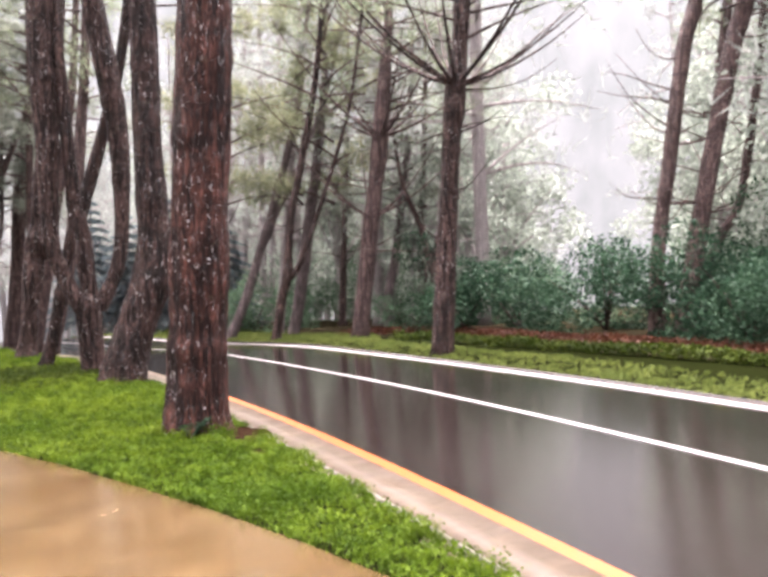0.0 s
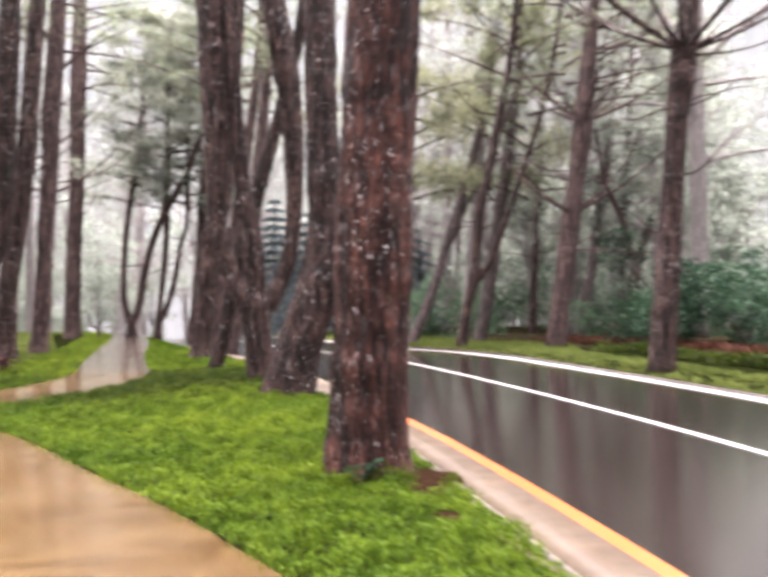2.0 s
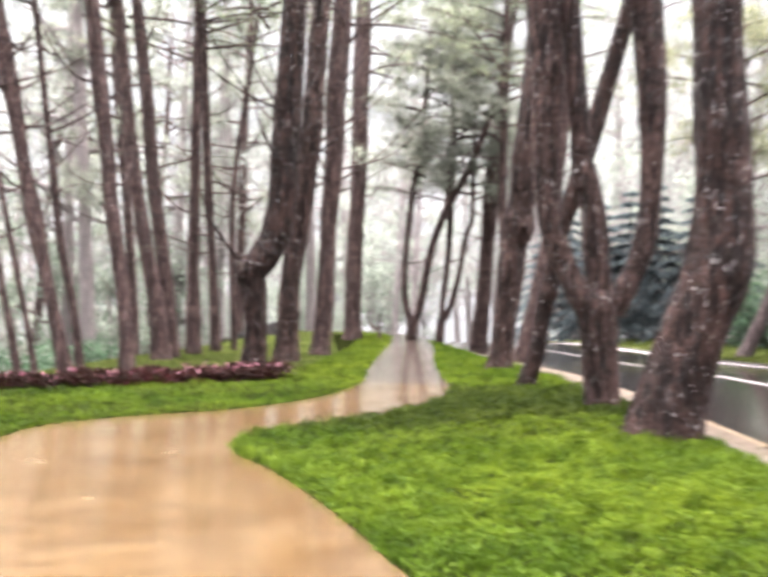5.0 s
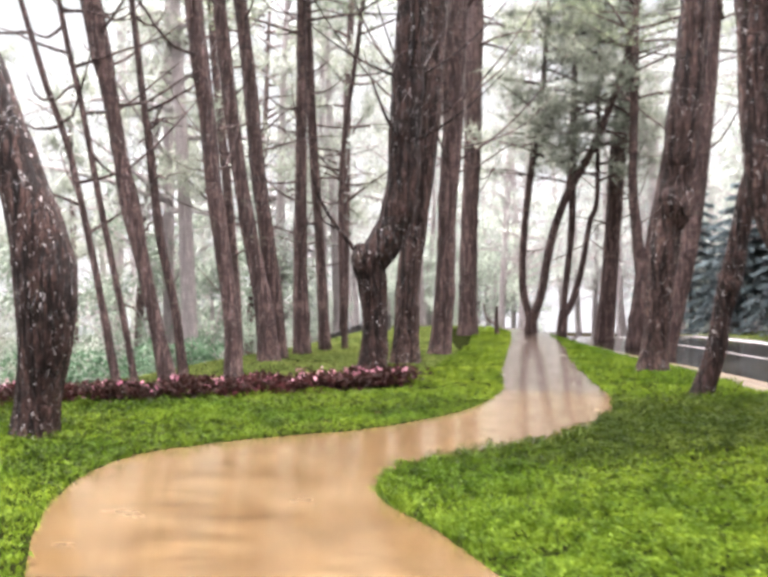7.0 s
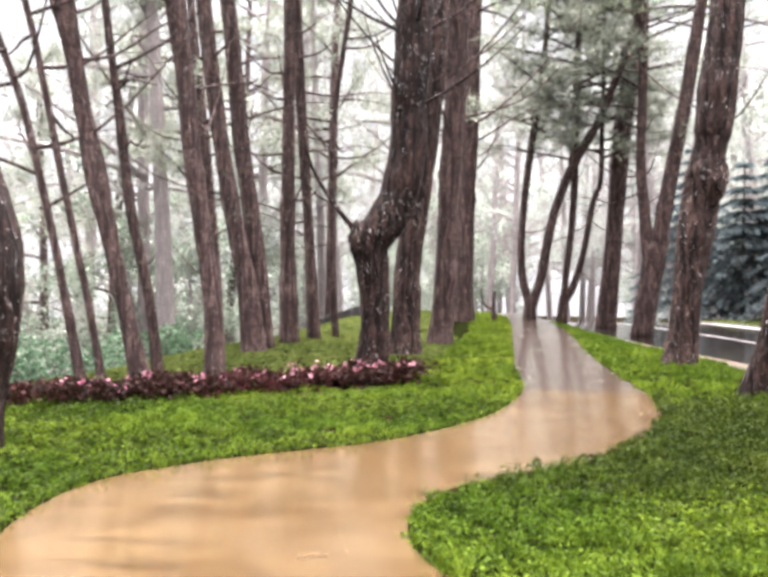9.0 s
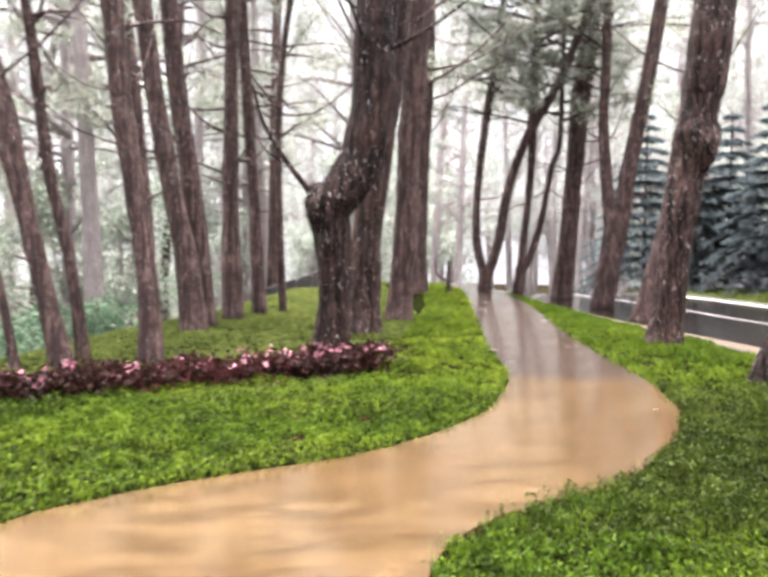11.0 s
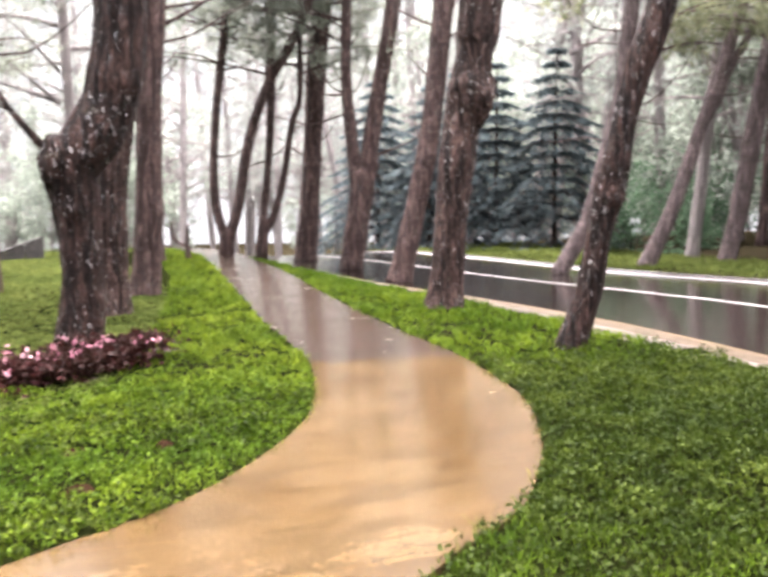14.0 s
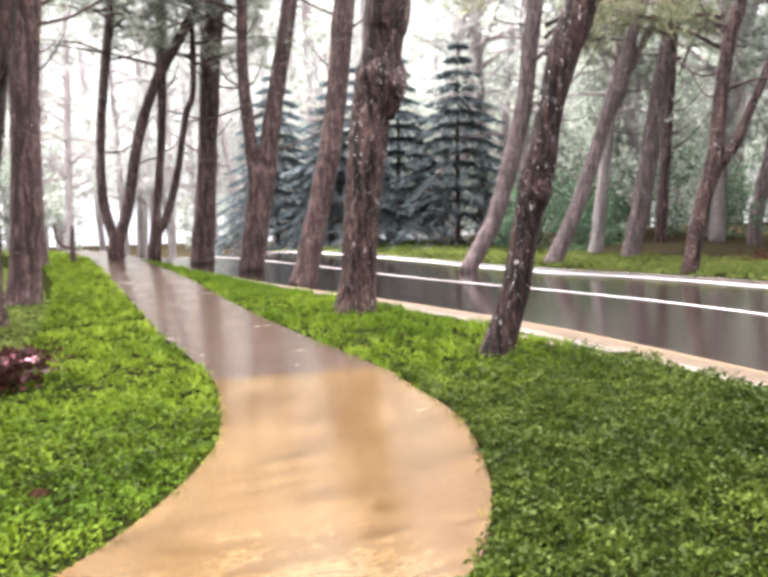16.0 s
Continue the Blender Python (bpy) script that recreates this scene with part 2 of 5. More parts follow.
def slab_material(name, dark, mid, light, tint, coat=0.24, matt=0.0, gloss=0.28):
    m, nt, b = material(name, 0.3, spec=gloss)
    p = coords(nt)
    oi = nt.nodes.new("ShaderNodeObjectInfo")
    n1 = noise_tex(nt, p, 0.9, 6, 0.62, 0.5)
    n2 = noise_tex(nt, coords(nt, (0.8, 1.3, 1)), 1.8, 8, 0.7, 0.3)
    n3 = noise_tex(nt, p, 38, 6, 0.75)
    n5 = noise_tex(nt, coords(nt, (0.5, 3.2, 1)), 3.4, 7, 0.7, 0.6)
    n6 = noise_tex(nt, coords(nt, (0.7, 1.5, 1)), 2.9, 8, 0.72, 0.6)
    col = ramp(nt, n1, [(0.40, mid), (0.58, light)])
    col = mix(nt, ramp(nt, n6, [(0.44, grey(0)), (0.62, grey(0.62))]), col, dark)
    col = mix(nt, ramp(nt, n5, [(0.50, grey(0)), (0.64, grey(0.62))]), col, dark)
    col = mix(nt, math_node(nt, "MULTIPLY", oi.outputs["Random"], 0.25), col, tint)
    col = mix(nt, 0.22, col, ramp(nt, n3, [(0.38, dark), (0.62, light)]))
    nt.links.new(col, b.inputs["Base Color"])
    nt.links.new(ramp(nt, n2, [(0.30, grey(0.10 + matt)), (0.72, grey(0.32 + matt))]), b.inputs["Roughness"])
    bump(nt, b, math_node(nt, "ADD", math_node(nt, "MULTIPLY", n3, 0.5), math_node(nt, "MULTIPLY", n5, 0.8)), 0.14, 0.006)
    b.inputs["Coat Weight"].default_value = coat
    b.inputs["Coat Roughness"].default_value = 0.10
    return m


def paint_material(name, colour, worn):
    m, nt, b = material(name, 0.35)
    p = coords(nt)
    n = noise_tex(nt, p, 14, 6, 0.7)
    nt.links.new(mix(nt, ramp(nt, n, [(0.5, grey(0)), (0.75, grey(0.6))]), colour, worn), b.inputs["Base Color"])
    bump(nt, b, n, 0.15, 0.01)
    return m


SOIL, ROAD = soil_material(), road_material()
TAN = slab_material("wet_tan_concrete", (0.0115, 0.0054, 0.0014), (0.050, 0.0290, 0.0110), (0.076, 0.050, 0.0235), (0.060, 0.0375, 0.0162), 0.14, -0.02, 0.2)
GREY_SLAB = slab_material("wet_grey_concrete", (0.009, 0.0056, 0.0038), (0.023, 0.0148, 0.0105), (0.040, 0.027, 0.0195), (0.031, 0.021, 0.015), 0.2, 0.0, 0.22)
GUTTER = slab_material("wet_gutter_concrete", (0.026, 0.0165, 0.0095), (0.050, 0.034, 0.0215), (0.070, 0.050, 0.0335), (0.060, 0.042, 0.028), 0.05, 0.2)
WHITE_PAINT = paint_material("white_road_paint", (0.22, 0.21, 0.205), (0.10, 0.092, 0.088))
KERB = slab_material("pale_kerb_concrete", (0.03, 0.024, 0.018), (0.055, 0.046, 0.036), (0.08, 0.068, 0.054), (0.065, 0.055, 0.045), 0.0, 0.3)
WORN_PAINT = paint_material("worn_cream_road_paint", (0.085, 0.056, 0.027), (0.055, 0.038, 0.021))
YELLOW_PAINT = paint_material("yellow_road_paint", (0.20, 0.046, 0.0028), (0.11, 0.034, 0.008))


# ---- mesh helpers ----
def mesh_of(name, verts, faces, mats, smooth=True):
    me = bpy.data.meshes.new(name)
    me.from_pydata([tuple(v) for v in verts], [], [tuple(f) for f in faces])
    for m in mats if isinstance(mats, (list, tuple)) else [mats]:
        me.materials.append(m)
    if smooth:
        me.polygons.foreach_set("use_smooth", [True] * len(me.polygons))
    me.update()
    return me


def tri_mesh(name, verts, tris, mat):
    """A mesh from numpy arrays of corners and triangles."""
    me = bpy.data.meshes.new(name)
    me.vertices.add(len(verts))
    me.vertices.foreach_set("co", np.asarray(verts, np.float32).ravel())
    me.loops.add(tris.size)
    me.loops.foreach_set("vertex_index", np.asarray(tris, np.int32).ravel())
    me.polygons.add(len(tris))
    me.polygons.foreach_set("loop_start", np.arange(0, tris.size, 3, dtype=np.int32))
    me.materials.append(mat)
    me.update()
    me.validate()
    return me


def child(name, me, parent, label=""):
    ob = new(name, me)
    ob.parent = parent
    if label:
        ob["label"] = label
    return ob


def spline(points, steps):
    """A smooth line through points (any dimension)."""
    p = np.asarray(points, float)
    q = np.vstack([2 * p[0] - p[1], p, 2 * p[-1] - p[-2]])
    out = []
    for i in range(1, len(q) - 2):
        for s in np.linspace(0, 1, steps, endpoint=False):
            out.append(0.5 * (2 * q[i] + (q[i + 1] - q[i - 1]) * s + (2 * q[i - 1] - 5 * q[i] + 4 * q[i + 1] - q[i + 2]) * s * s
                              + (3 * q[i] - q[i - 1] - 3 * q[i + 1] + q[i + 2]) * s ** 3))
    out.append(p[-1])
    return np.array(out)


# ---- plan ----
ROAD_LINE = spline([(-12, -20), (-2.5, -14), (2.2, -8), (4.3, -3.5), (5.6, 0), (6.5, 4), (7.3, 8.5), (7.8, 12.5), (8.15, 17), (8.3, 21),
                    (8.35, 25), (8.15, 29), (7.5, 33), (6.3, 37), (4.4, 41), (1.5, 45), (-3, 49), (-9, 52), (-20, 55)], 8)
NEAR_HALF, FAR_HALF, GUTTER_WIDE = 2.75, 2.7, 0.5
PATH_ROWS = [((-1.2, -5), (2.9, -5)), ((-0.9, 0), (2.75, 0)), ((-0.5, 3), (2.55, 3.4)), ((-0.2, 6), (2.3, 5.6)), ((-0.5, 8.2), (1.8, 8.1)),
             ((-1.0, 9.8), (1.3, 9.8)), ((-1.45, 11.2), (0.88, 11.3)), ((-1.92, 12.4), (0.42, 12.6)), ((-2.18, 13.3), (0.04, 13.4)),
             ((-2.25, 14.25), (0.0, 14.1)), ((-2.05, 14.95), (0.26, 14.68)), ((-1.5, 15.45), (0.72, 15.1)), ((-0.9, 15.82), (1.27, 15.45)),
             ((-0.3, 16.15), (1.75, 16.0)), ((0.28, 16.7), (2.15, 16.65)), ((0.85, 17.5), (2.5, 17.4)), ((1.2, 18.4), (2.7, 18.3)),
             ((1.45, 19.3), (2.82, 19.0)), ((1.6, 20.6), (2.92, 20.6)), ((1.7, 21.8), (3.02, 21.8)), ((2.05, 24.4), (3.25, 24.0)),
             ((2.45, 27.5), (3.7, 27.4)), ((2.95, 31.4), (4.1, 31.3)), ((3.1, 34), (4.1, 34.4)), ((2.5, 37), (3.3, 38)), ((0.5, 40), (1.0, 41.2))]


def smooth01(v):
    v = np.clip(v, 0, 1)
    return v * v * (3 - 2 * v)


def ground_z(x, y):
    """The lie of the land: level by the path, falling beyond the bend, down a bank behind the slim pines to the west, and beyond the verge."""
    x, y = np.asarray(x, float), np.asarray(y, float)
    z = -0.25 * smooth01((y - 19) / 10) * smooth01((x - 3.6) / 2.0)
    edge = np.interp(y, (4, 8.5, 12.5, 17, 21), (3.3, 4.1, 4.6, 5.0, 5.1))
    z = z + 0.12 * smooth01((y - 7) / 4) * smooth01((17.6 - y) / 2.5) * smooth01((x - 1.7) / 1.3) * smooth01((edge - x) / 0.6)
    z = z - 0.10 * np.maximum(0, y - 34) * smooth01((y - 34) / 8)
    z = z - 0.16 * np.maximum(0, -4.2 - x) * smooth01((-4.2 - x) / 4)
    bank = np.interp(y, (15, 17, 19, 21, 24, 27, 33, 40, 60), (-9.0, -7.0, -4.7, -3.7, -3.1, -2.1, -0.9, -0.9, -3.0))
    z = z - 0.36 * np.maximum(0, bank - x) * smooth01((bank - x) / 1.6)
    z = z + 0.10 * smooth01((x - 10.9) / 0.8) + 0.15 * smooth01((x - 14) / 3)
    return np.maximum(z, -9.0)


def road_offset(x, y):
    """Signed distance from the road's centre line, positive on the far side."""
    x, y = np.asarray(x, float), np.asarray(y, float)
    best, sign = np.full(x.shape, 1e9), np.zeros(x.shape)
    for (ax, ay), (bx, by) in zip(ROAD_LINE[:-1], ROAD_LINE[1:]):
        dx, dy = bx - ax, by - ay
        s = np.clip(((x - ax) * dx + (y - ay) * dy) / (dx * dx + dy * dy), 0, 1)
        d = np.hypot(x - ax - s * dx, y - ay - s * dy)
        side = np.where((x - ax) * dy - (y - ay) * dx > 0, 1.0, -1.0)
        sign = np.where(d < best, side, sign)
        best = np.minimum(best, d)
    return best * sign


PATH_L = spline([r[0] for r in PATH_ROWS], 6)
PATH_R = spline([r[1] for r in PATH_ROWS], 6)
PATH_RING = np.vstack([PATH_L, PATH_R[::-1]])


def on_path(x, y):
    inside = np.zeros(np.shape(x), bool)
    ring = PATH_RING
    for (ax, ay), (bx, by) in zip(ring, np.roll(ring, -1, 0)):
        if ay == by:
            continue
        cross = ((ay > y) != (by > y)) & (x < (bx - ax) * (y - ay) / (by - ay) + ax)
        inside ^= cross
    return inside


# ---- ground ----
def build_ground():
    xs = np.concatenate([np.array([-900, -500, -250, -120, -70, -45]), np.arange(-32, -8, 1.0), np.arange(-8, 20, 0.25), np.arange(20, 46, 1.0),
                         np.array([60, 90, 150, 300, 600, 900])])
    ys = np.concatenate([np.array([-900, -400, -150, -60, -32]), np.arange(-22, 2, 1.0), np.arange(2, 46, 0.25), np.arange(46, 80, 1.5),
                         np.array([100, 150, 300, 600, 1200])])
    gx, gy = np.meshgrid(xs, ys)
    z = ground_z(gx, gy)
    off = road_offset(gx, gy)
    z = z - 0.2 * ((off > -NEAR_HALF - 0.52) & (off < FAR_HALF + 0.10))
    rough = np.array([[noise.noise((px * 0.9, py * 0.9, 3.0)) for px, py in zip(rx, ry)] for rx, ry in zip(gx, gy)])
    z = z + 0.02 * rough * ((off < -NEAR_HALF - 0.6) | (off > FAR_HALF + 0.6)) * ~on_path(gx, gy)
    z = np.where(on_path(gx, gy), z - 0.03, z)
    ny, nx = gx.shape
    i = np.arange(ny * nx).reshape(ny, nx)
    faces = np.stack([i[:-1, :-1], i[:-1, 1:], i[1:, 1:], i[1:, :-1]], -1).reshape(-1, 4)
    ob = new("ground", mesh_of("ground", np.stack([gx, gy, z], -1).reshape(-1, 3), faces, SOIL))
    tagged(ob, "mown lawn and forest soil under the pines", "ground", kind="structure")
    return ob


GROUND = build_ground()


def strip(name, a, b, rise, mat, label, thick=0.0, parent=None, span=(-99, 99)):
    """A band along the road between the offsets a and b from its centre line."""
    line = ROAD_LINE[(ROAD_LINE[:, 1] >= span[0]) & (ROAD_LINE[:, 1] <= span[1])]
    d = np.gradient(line, axis=0)
    d /= np.linalg.norm(d, axis=1)[:, None]
    side = np.stack([d[:, 1], -d[:, 0]], 1)
    cols = max(2, int(abs(b - a) / 0.7) + 1)
    offs = np.linspace(a, b, cols)
    verts, faces = [], []
    for p, s in zip(line, side):
        for o in offs:
            q = p + s * o
            verts.append((q[0], q[1], float(ground_z(q[0], q[1])) * 1.0 + rise if not thick else float(ground_z(q[0], q[1])) + rise))
    n = len(line)
    for i in range(n - 1):
        for j in range(cols - 1):
            k = i * cols + j
            faces.append((k, k + 1, k + cols + 1, k + cols))
    if thick:
        m = len(verts)
        verts += [(x, y, z - thick) for x, y, z in verts]
        for i in range(n - 1):
            for j, flip in ((0, 0), (cols - 1, 1)):
                k = i * cols + j
                f = (k, k + cols, k + cols + m, k + m)
                faces.append(f[::-1] if flip else f)
    ob = new(name, mesh_of(name, verts, faces, mat))
    if parent:
        ob.parent = parent
        if label:
            ob["label"] = label
    else:
        tagged(ob, label, "road", kind="structure")
    return ob


def road_level(x, y):
    return ground_z(x, y) - 0.03


ROAD_OB = strip("road", -NEAR_HALF - 0.05, FAR_HALF + 0.05, -0.03, ROAD, "wet dark asphalt road mirroring the trees")
strip("center_line", -0.06, 0.06, -0.024, WHITE_PAINT, "solid white painted line", parent=ROAD_OB)
strip("edge_line", -NEAR_HALF - 0.04, -NEAR_HALF + 0.10, -0.024, YELLOW_PAINT, "solid yellow painted line", parent=ROAD_OB, span=(-99, 13.2))
strip("edge_line", -NEAR_HALF - 0.05, -NEAR_HALF + 0.08, -0.024, WORN_PAINT, "worn cream painted line", parent=ROAD_OB, span=(13.2, 99))
strip("edge_line", FAR_HALF - 0.24, FAR_HALF + 0.04, -0.024, WHITE_PAINT, "solid white painted line", parent=ROAD_OB)
tagged(strip("gutter", -NEAR_HALF - GUTTER_WIDE, -NEAR_HALF - 0.05, -0.012, GUTTER, "", 0.2), "wet pale concrete gutter along the road", "kerb", kind="structure")
tagged(strip("gutter", FAR_HALF + 0.05, FAR_HALF + 0.10, -0.012, GREY_SLAB, "", 0.2), "wet grey concrete gutter on the far side", "kerb", kind="structure")
tagged(strip("kerb_base", -NEAR_HALF - GUTTER_WIDE - 0.24, -NEAR_HALF - GUTTER_WIDE - 0.05, -0.02, GUTTER, "", 0.2), "buried concrete backing of the kerb edge", "kerb", kind="structure")
tagged(strip("kerb_edge", -NEAR_HALF - GUTTER_WIDE - 0.05, -NEAR_HALF - GUTTER_WIDE, 0.008, KERB, "", 0.2), "thin pale concrete kerb edge", "kerb", kind="structure")
# Dark grey here paints in the thin shadow line along the far kerb.
tagged(strip("kerb_edge", FAR_HALF + 0.10, FAR_HALF + 0.16, 0.02, GREY_SLAB, "", 0.25), "thin concrete kerb edge coloured dark for its shadow line", "kerb", kind="structure")


# ---- trees ----
def tube(points, radii, sides, relief=0.0, flare=0.0, seed=0, ring=0.25):
    """A tapered round limb along points, with ridged bark relief and root flare. Returns corners and faces."""
    p = np.asarray(points, float)
    seg = np.linalg.norm(np.diff(p, axis=0), axis=1)
    steps = max(2, int(np.ceil(seg.max() / ring)))
    line = spline(np.column_stack([p, radii]), steps)
    c, r = line[:, :3], np.maximum(line[:, 3], 0.004)
    t = np.gradient(c, axis=0)
    t /= np.linalg.norm(t, axis=1)[:, None]
    up = np.array([0.0, 1.0, 0.0]) if abs(t[0][1]) < 0.8 else np.array([1.0, 0, 0])
    ang = np.linspace(0, 2 * np.pi, sides, endpoint=False)
    knobs = [0.9 + seed % 1.1 + 1.35 * k + 0.5 * math.sin(seed + 2.3 * k) for k in range(6)]
    verts, faces = [], []
    for k, (q, d, rad) in enumerate(zip(c, t, r)):
        u = np.cross(d, up)
        u /= np.linalg.norm(u)
        w = np.cross(d, u)
        f = rad * np.ones(sides)
        if relief:
            h = q[2]
            f *= 1 + 0.06 * noise.noise((seed, h * 1.2, 4.0))
            for kn in knobs:
                f += rad * (0.07 if relief > 0.07 else 0.16) * math.exp(-((h - kn) / 0.11) ** 2) * (0.5 + 0.5 * np.cos(ang - 3.0 * seed - 5.0 * kn))
            f += relief * rad * np.array([noise.noise((math.cos(x) * 4.5 + seed, math.sin(x) * 4.5, h * 1.3)) +
                                          0.7 * noise.noise((math.cos(x) * 10, math.sin(x) * 10 + seed, h * 3.5)) for x in ang])
        if flare:
            near = math.exp(-max(0.0, q[2] - c[0][2]) / 0.16)
            f += rad * flare * near * (0.35 + 0.65 * np.maximum(0, np.sin(ang * 3 + seed)) ** 2)
        ring_v = q + np.outer(f * np.cos(ang), u) + np.outer(f * np.sin(ang), w)
        verts += list(ring_v)
    n = len(c)
    for k in range(n - 1):
        for j in range(sides):
            j2 = (j + 1) % sides
            faces.append((k * sides + j, k * sides + j2, (k + 1) * sides + j2, (k + 1) * sides + j))
    faces.append(tuple(range((n - 1) * sides, n * sides)))
    faces.append(tuple(range(sides))[::-1])
    return verts, faces


def join(parts):
    verts, faces = [], []
    for v, f in parts:
        n = len(verts)
        verts += list(v)
        faces += [tuple(i + n for i in q) for q in f]
    return verts, faces


def tuft_arrays(rng, centres, dirs, needles, length, width, spread):
    """Needle tufts: thin triangles that radiate from each centre round its direction."""
    n = len(centres)
    c = np.repeat(centres, needles, 0)
    d = np.repeat(dirs, needles, 0) + rng.normal(0, spread, (n * needles, 3))
    d /= np.linalg.norm(d, axis=1)[:, None]
    ln = length * rng.uniform(0.6, 1.2, (n * needles, 1))
    s = np.cross(d, rng.normal(0, 1, d.shape))
    s /= np.linalg.norm(s, axis=1)[:, None]
    w = width * rng.uniform(0.6, 1.3, (n * needles, 1))
    v = np.stack([c - s * w, c + s * w, c + d * ln], 1).reshape(-1, 3)
    return v, np.arange(len(v)).reshape(-1, 3)


def crown_pair(seed, reach, low, high, branches, tufts, needles, length, width):
    """Branches and needles of a pine crown, about the stem's axis, from the height low to high."""
    rng = np.random.default_rng(seed)
    limbs, cen, dirs = [], [], []
    for k in range(branches):
        h = low + (high - low) * (k + rng.random()) / branches
        a = rng.uniform(0, 2 * np.pi)
        ln = reach * (1.05 - 0.75 * ((h - low) / (high - low)) ** 1.5) * rng.uniform(0.6, 1.1)
        rise = rng.uniform(0.05, 0.55)
        out = np.array([np.cos(a), np.sin(a), 0])
        side = np.array([-np.sin(a), np.cos(a), 0]) * rng.uniform(-0.25, 0.25)
        pts = [np.array([0, 0, h]) + out * ln * s + side * ln * s * s + np.array([0, 0, rise * ln * s - 0.25 * ln * s * s * (1 - rise)]) for s in (0, 0.3, 0.65, 1.0)]
        limbs.append(tube(pts, [0.045, 0.032, 0.02, 0.008], 5, ring=1.2))
        line = spline(pts, 10)
        for s in rng.uniform(0.3, 1.0, tufts) ** 0.7:
            q = line[min(int(s * (len(line) - 1)), len(line) - 1)]
            cen.append(q + rng.normal(0, 0.10 + 0.16 * ln * 0.5 * s, 3) * np.array([1, 1, 0.75]))
            dirs.append(out * 0.5 + np.array([0, 0, 0.5]))
    v, t = tuft_arrays(rng, np.array(cen), np.array(dirs), needles, length, width, 0.9)
    return join(limbs), (v, t)


CROWNS = []
for k in range(6):
    (lv, lf), (nv, nt_) = crown_pair(40 + k, 3.2 + 0.3 * (k % 3), 0.0, 8.5, 24, 20, 8, 0.36, 0.009)
    CROWNS.append((mesh_of("crown_branches", lv, lf, BARK_MID), tri_mesh("needles", nv, nt_, NEEDLE)))
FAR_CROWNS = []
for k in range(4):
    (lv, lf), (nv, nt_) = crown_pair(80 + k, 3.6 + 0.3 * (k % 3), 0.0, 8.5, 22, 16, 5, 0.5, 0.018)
    FAR_CROWNS.append((mesh_of("crown_branches", lv, lf, BARK_FAR_HAZE), tri_mesh("needles", nv, nt_, NEEDLE_FAR)))
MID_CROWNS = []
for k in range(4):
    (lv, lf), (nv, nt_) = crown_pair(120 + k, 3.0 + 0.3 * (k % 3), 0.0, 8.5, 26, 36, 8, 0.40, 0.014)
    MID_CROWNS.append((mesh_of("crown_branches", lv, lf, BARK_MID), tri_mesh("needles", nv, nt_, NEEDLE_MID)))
WARM_CROWNS = []
for k in range(2):
    (lv, lf), (nv, nt_) = crown_pair(160 + k, 3.2, 0.0, 8.5, 26, 34, 8, 0.40, 0.014)
    WARM_CROWNS.append((mesh_of("crown_branches", lv, lf, BARK_MID), tri_mesh("needles", nv, nt_, NEEDLE_WARM)))


def burl(parent, where, r, mat, seed):
    """A lumpy swelling grown round a stem."""
    bm = bmesh.new()
    bmesh.ops.create_icosphere(bm, subdivisions=4, radius=1.0)
    for v in bm.verts:
        d = v.co.normalized()
        k = 1 + 0.22 * noise.noise(d * 1.7 + Vector((seed, 0, 0))) + 0.12 * noise.noise(d * 5 + Vector((0, seed, 0))) + 0.05 * noise.noise(d * 14)
        v.co = Vector(where) + Vector((d.x * r * k, d.y * r * k, d.z * r * 1.5 * k))
    me = bpy.data.meshes.new("burl")
    bm.to_mesh(me)
    bm.free()
    me.materials.append(mat)
    me.polygons.foreach_set("use_smooth", [True] * len(me.polygons))
    return child("burl", me, parent)


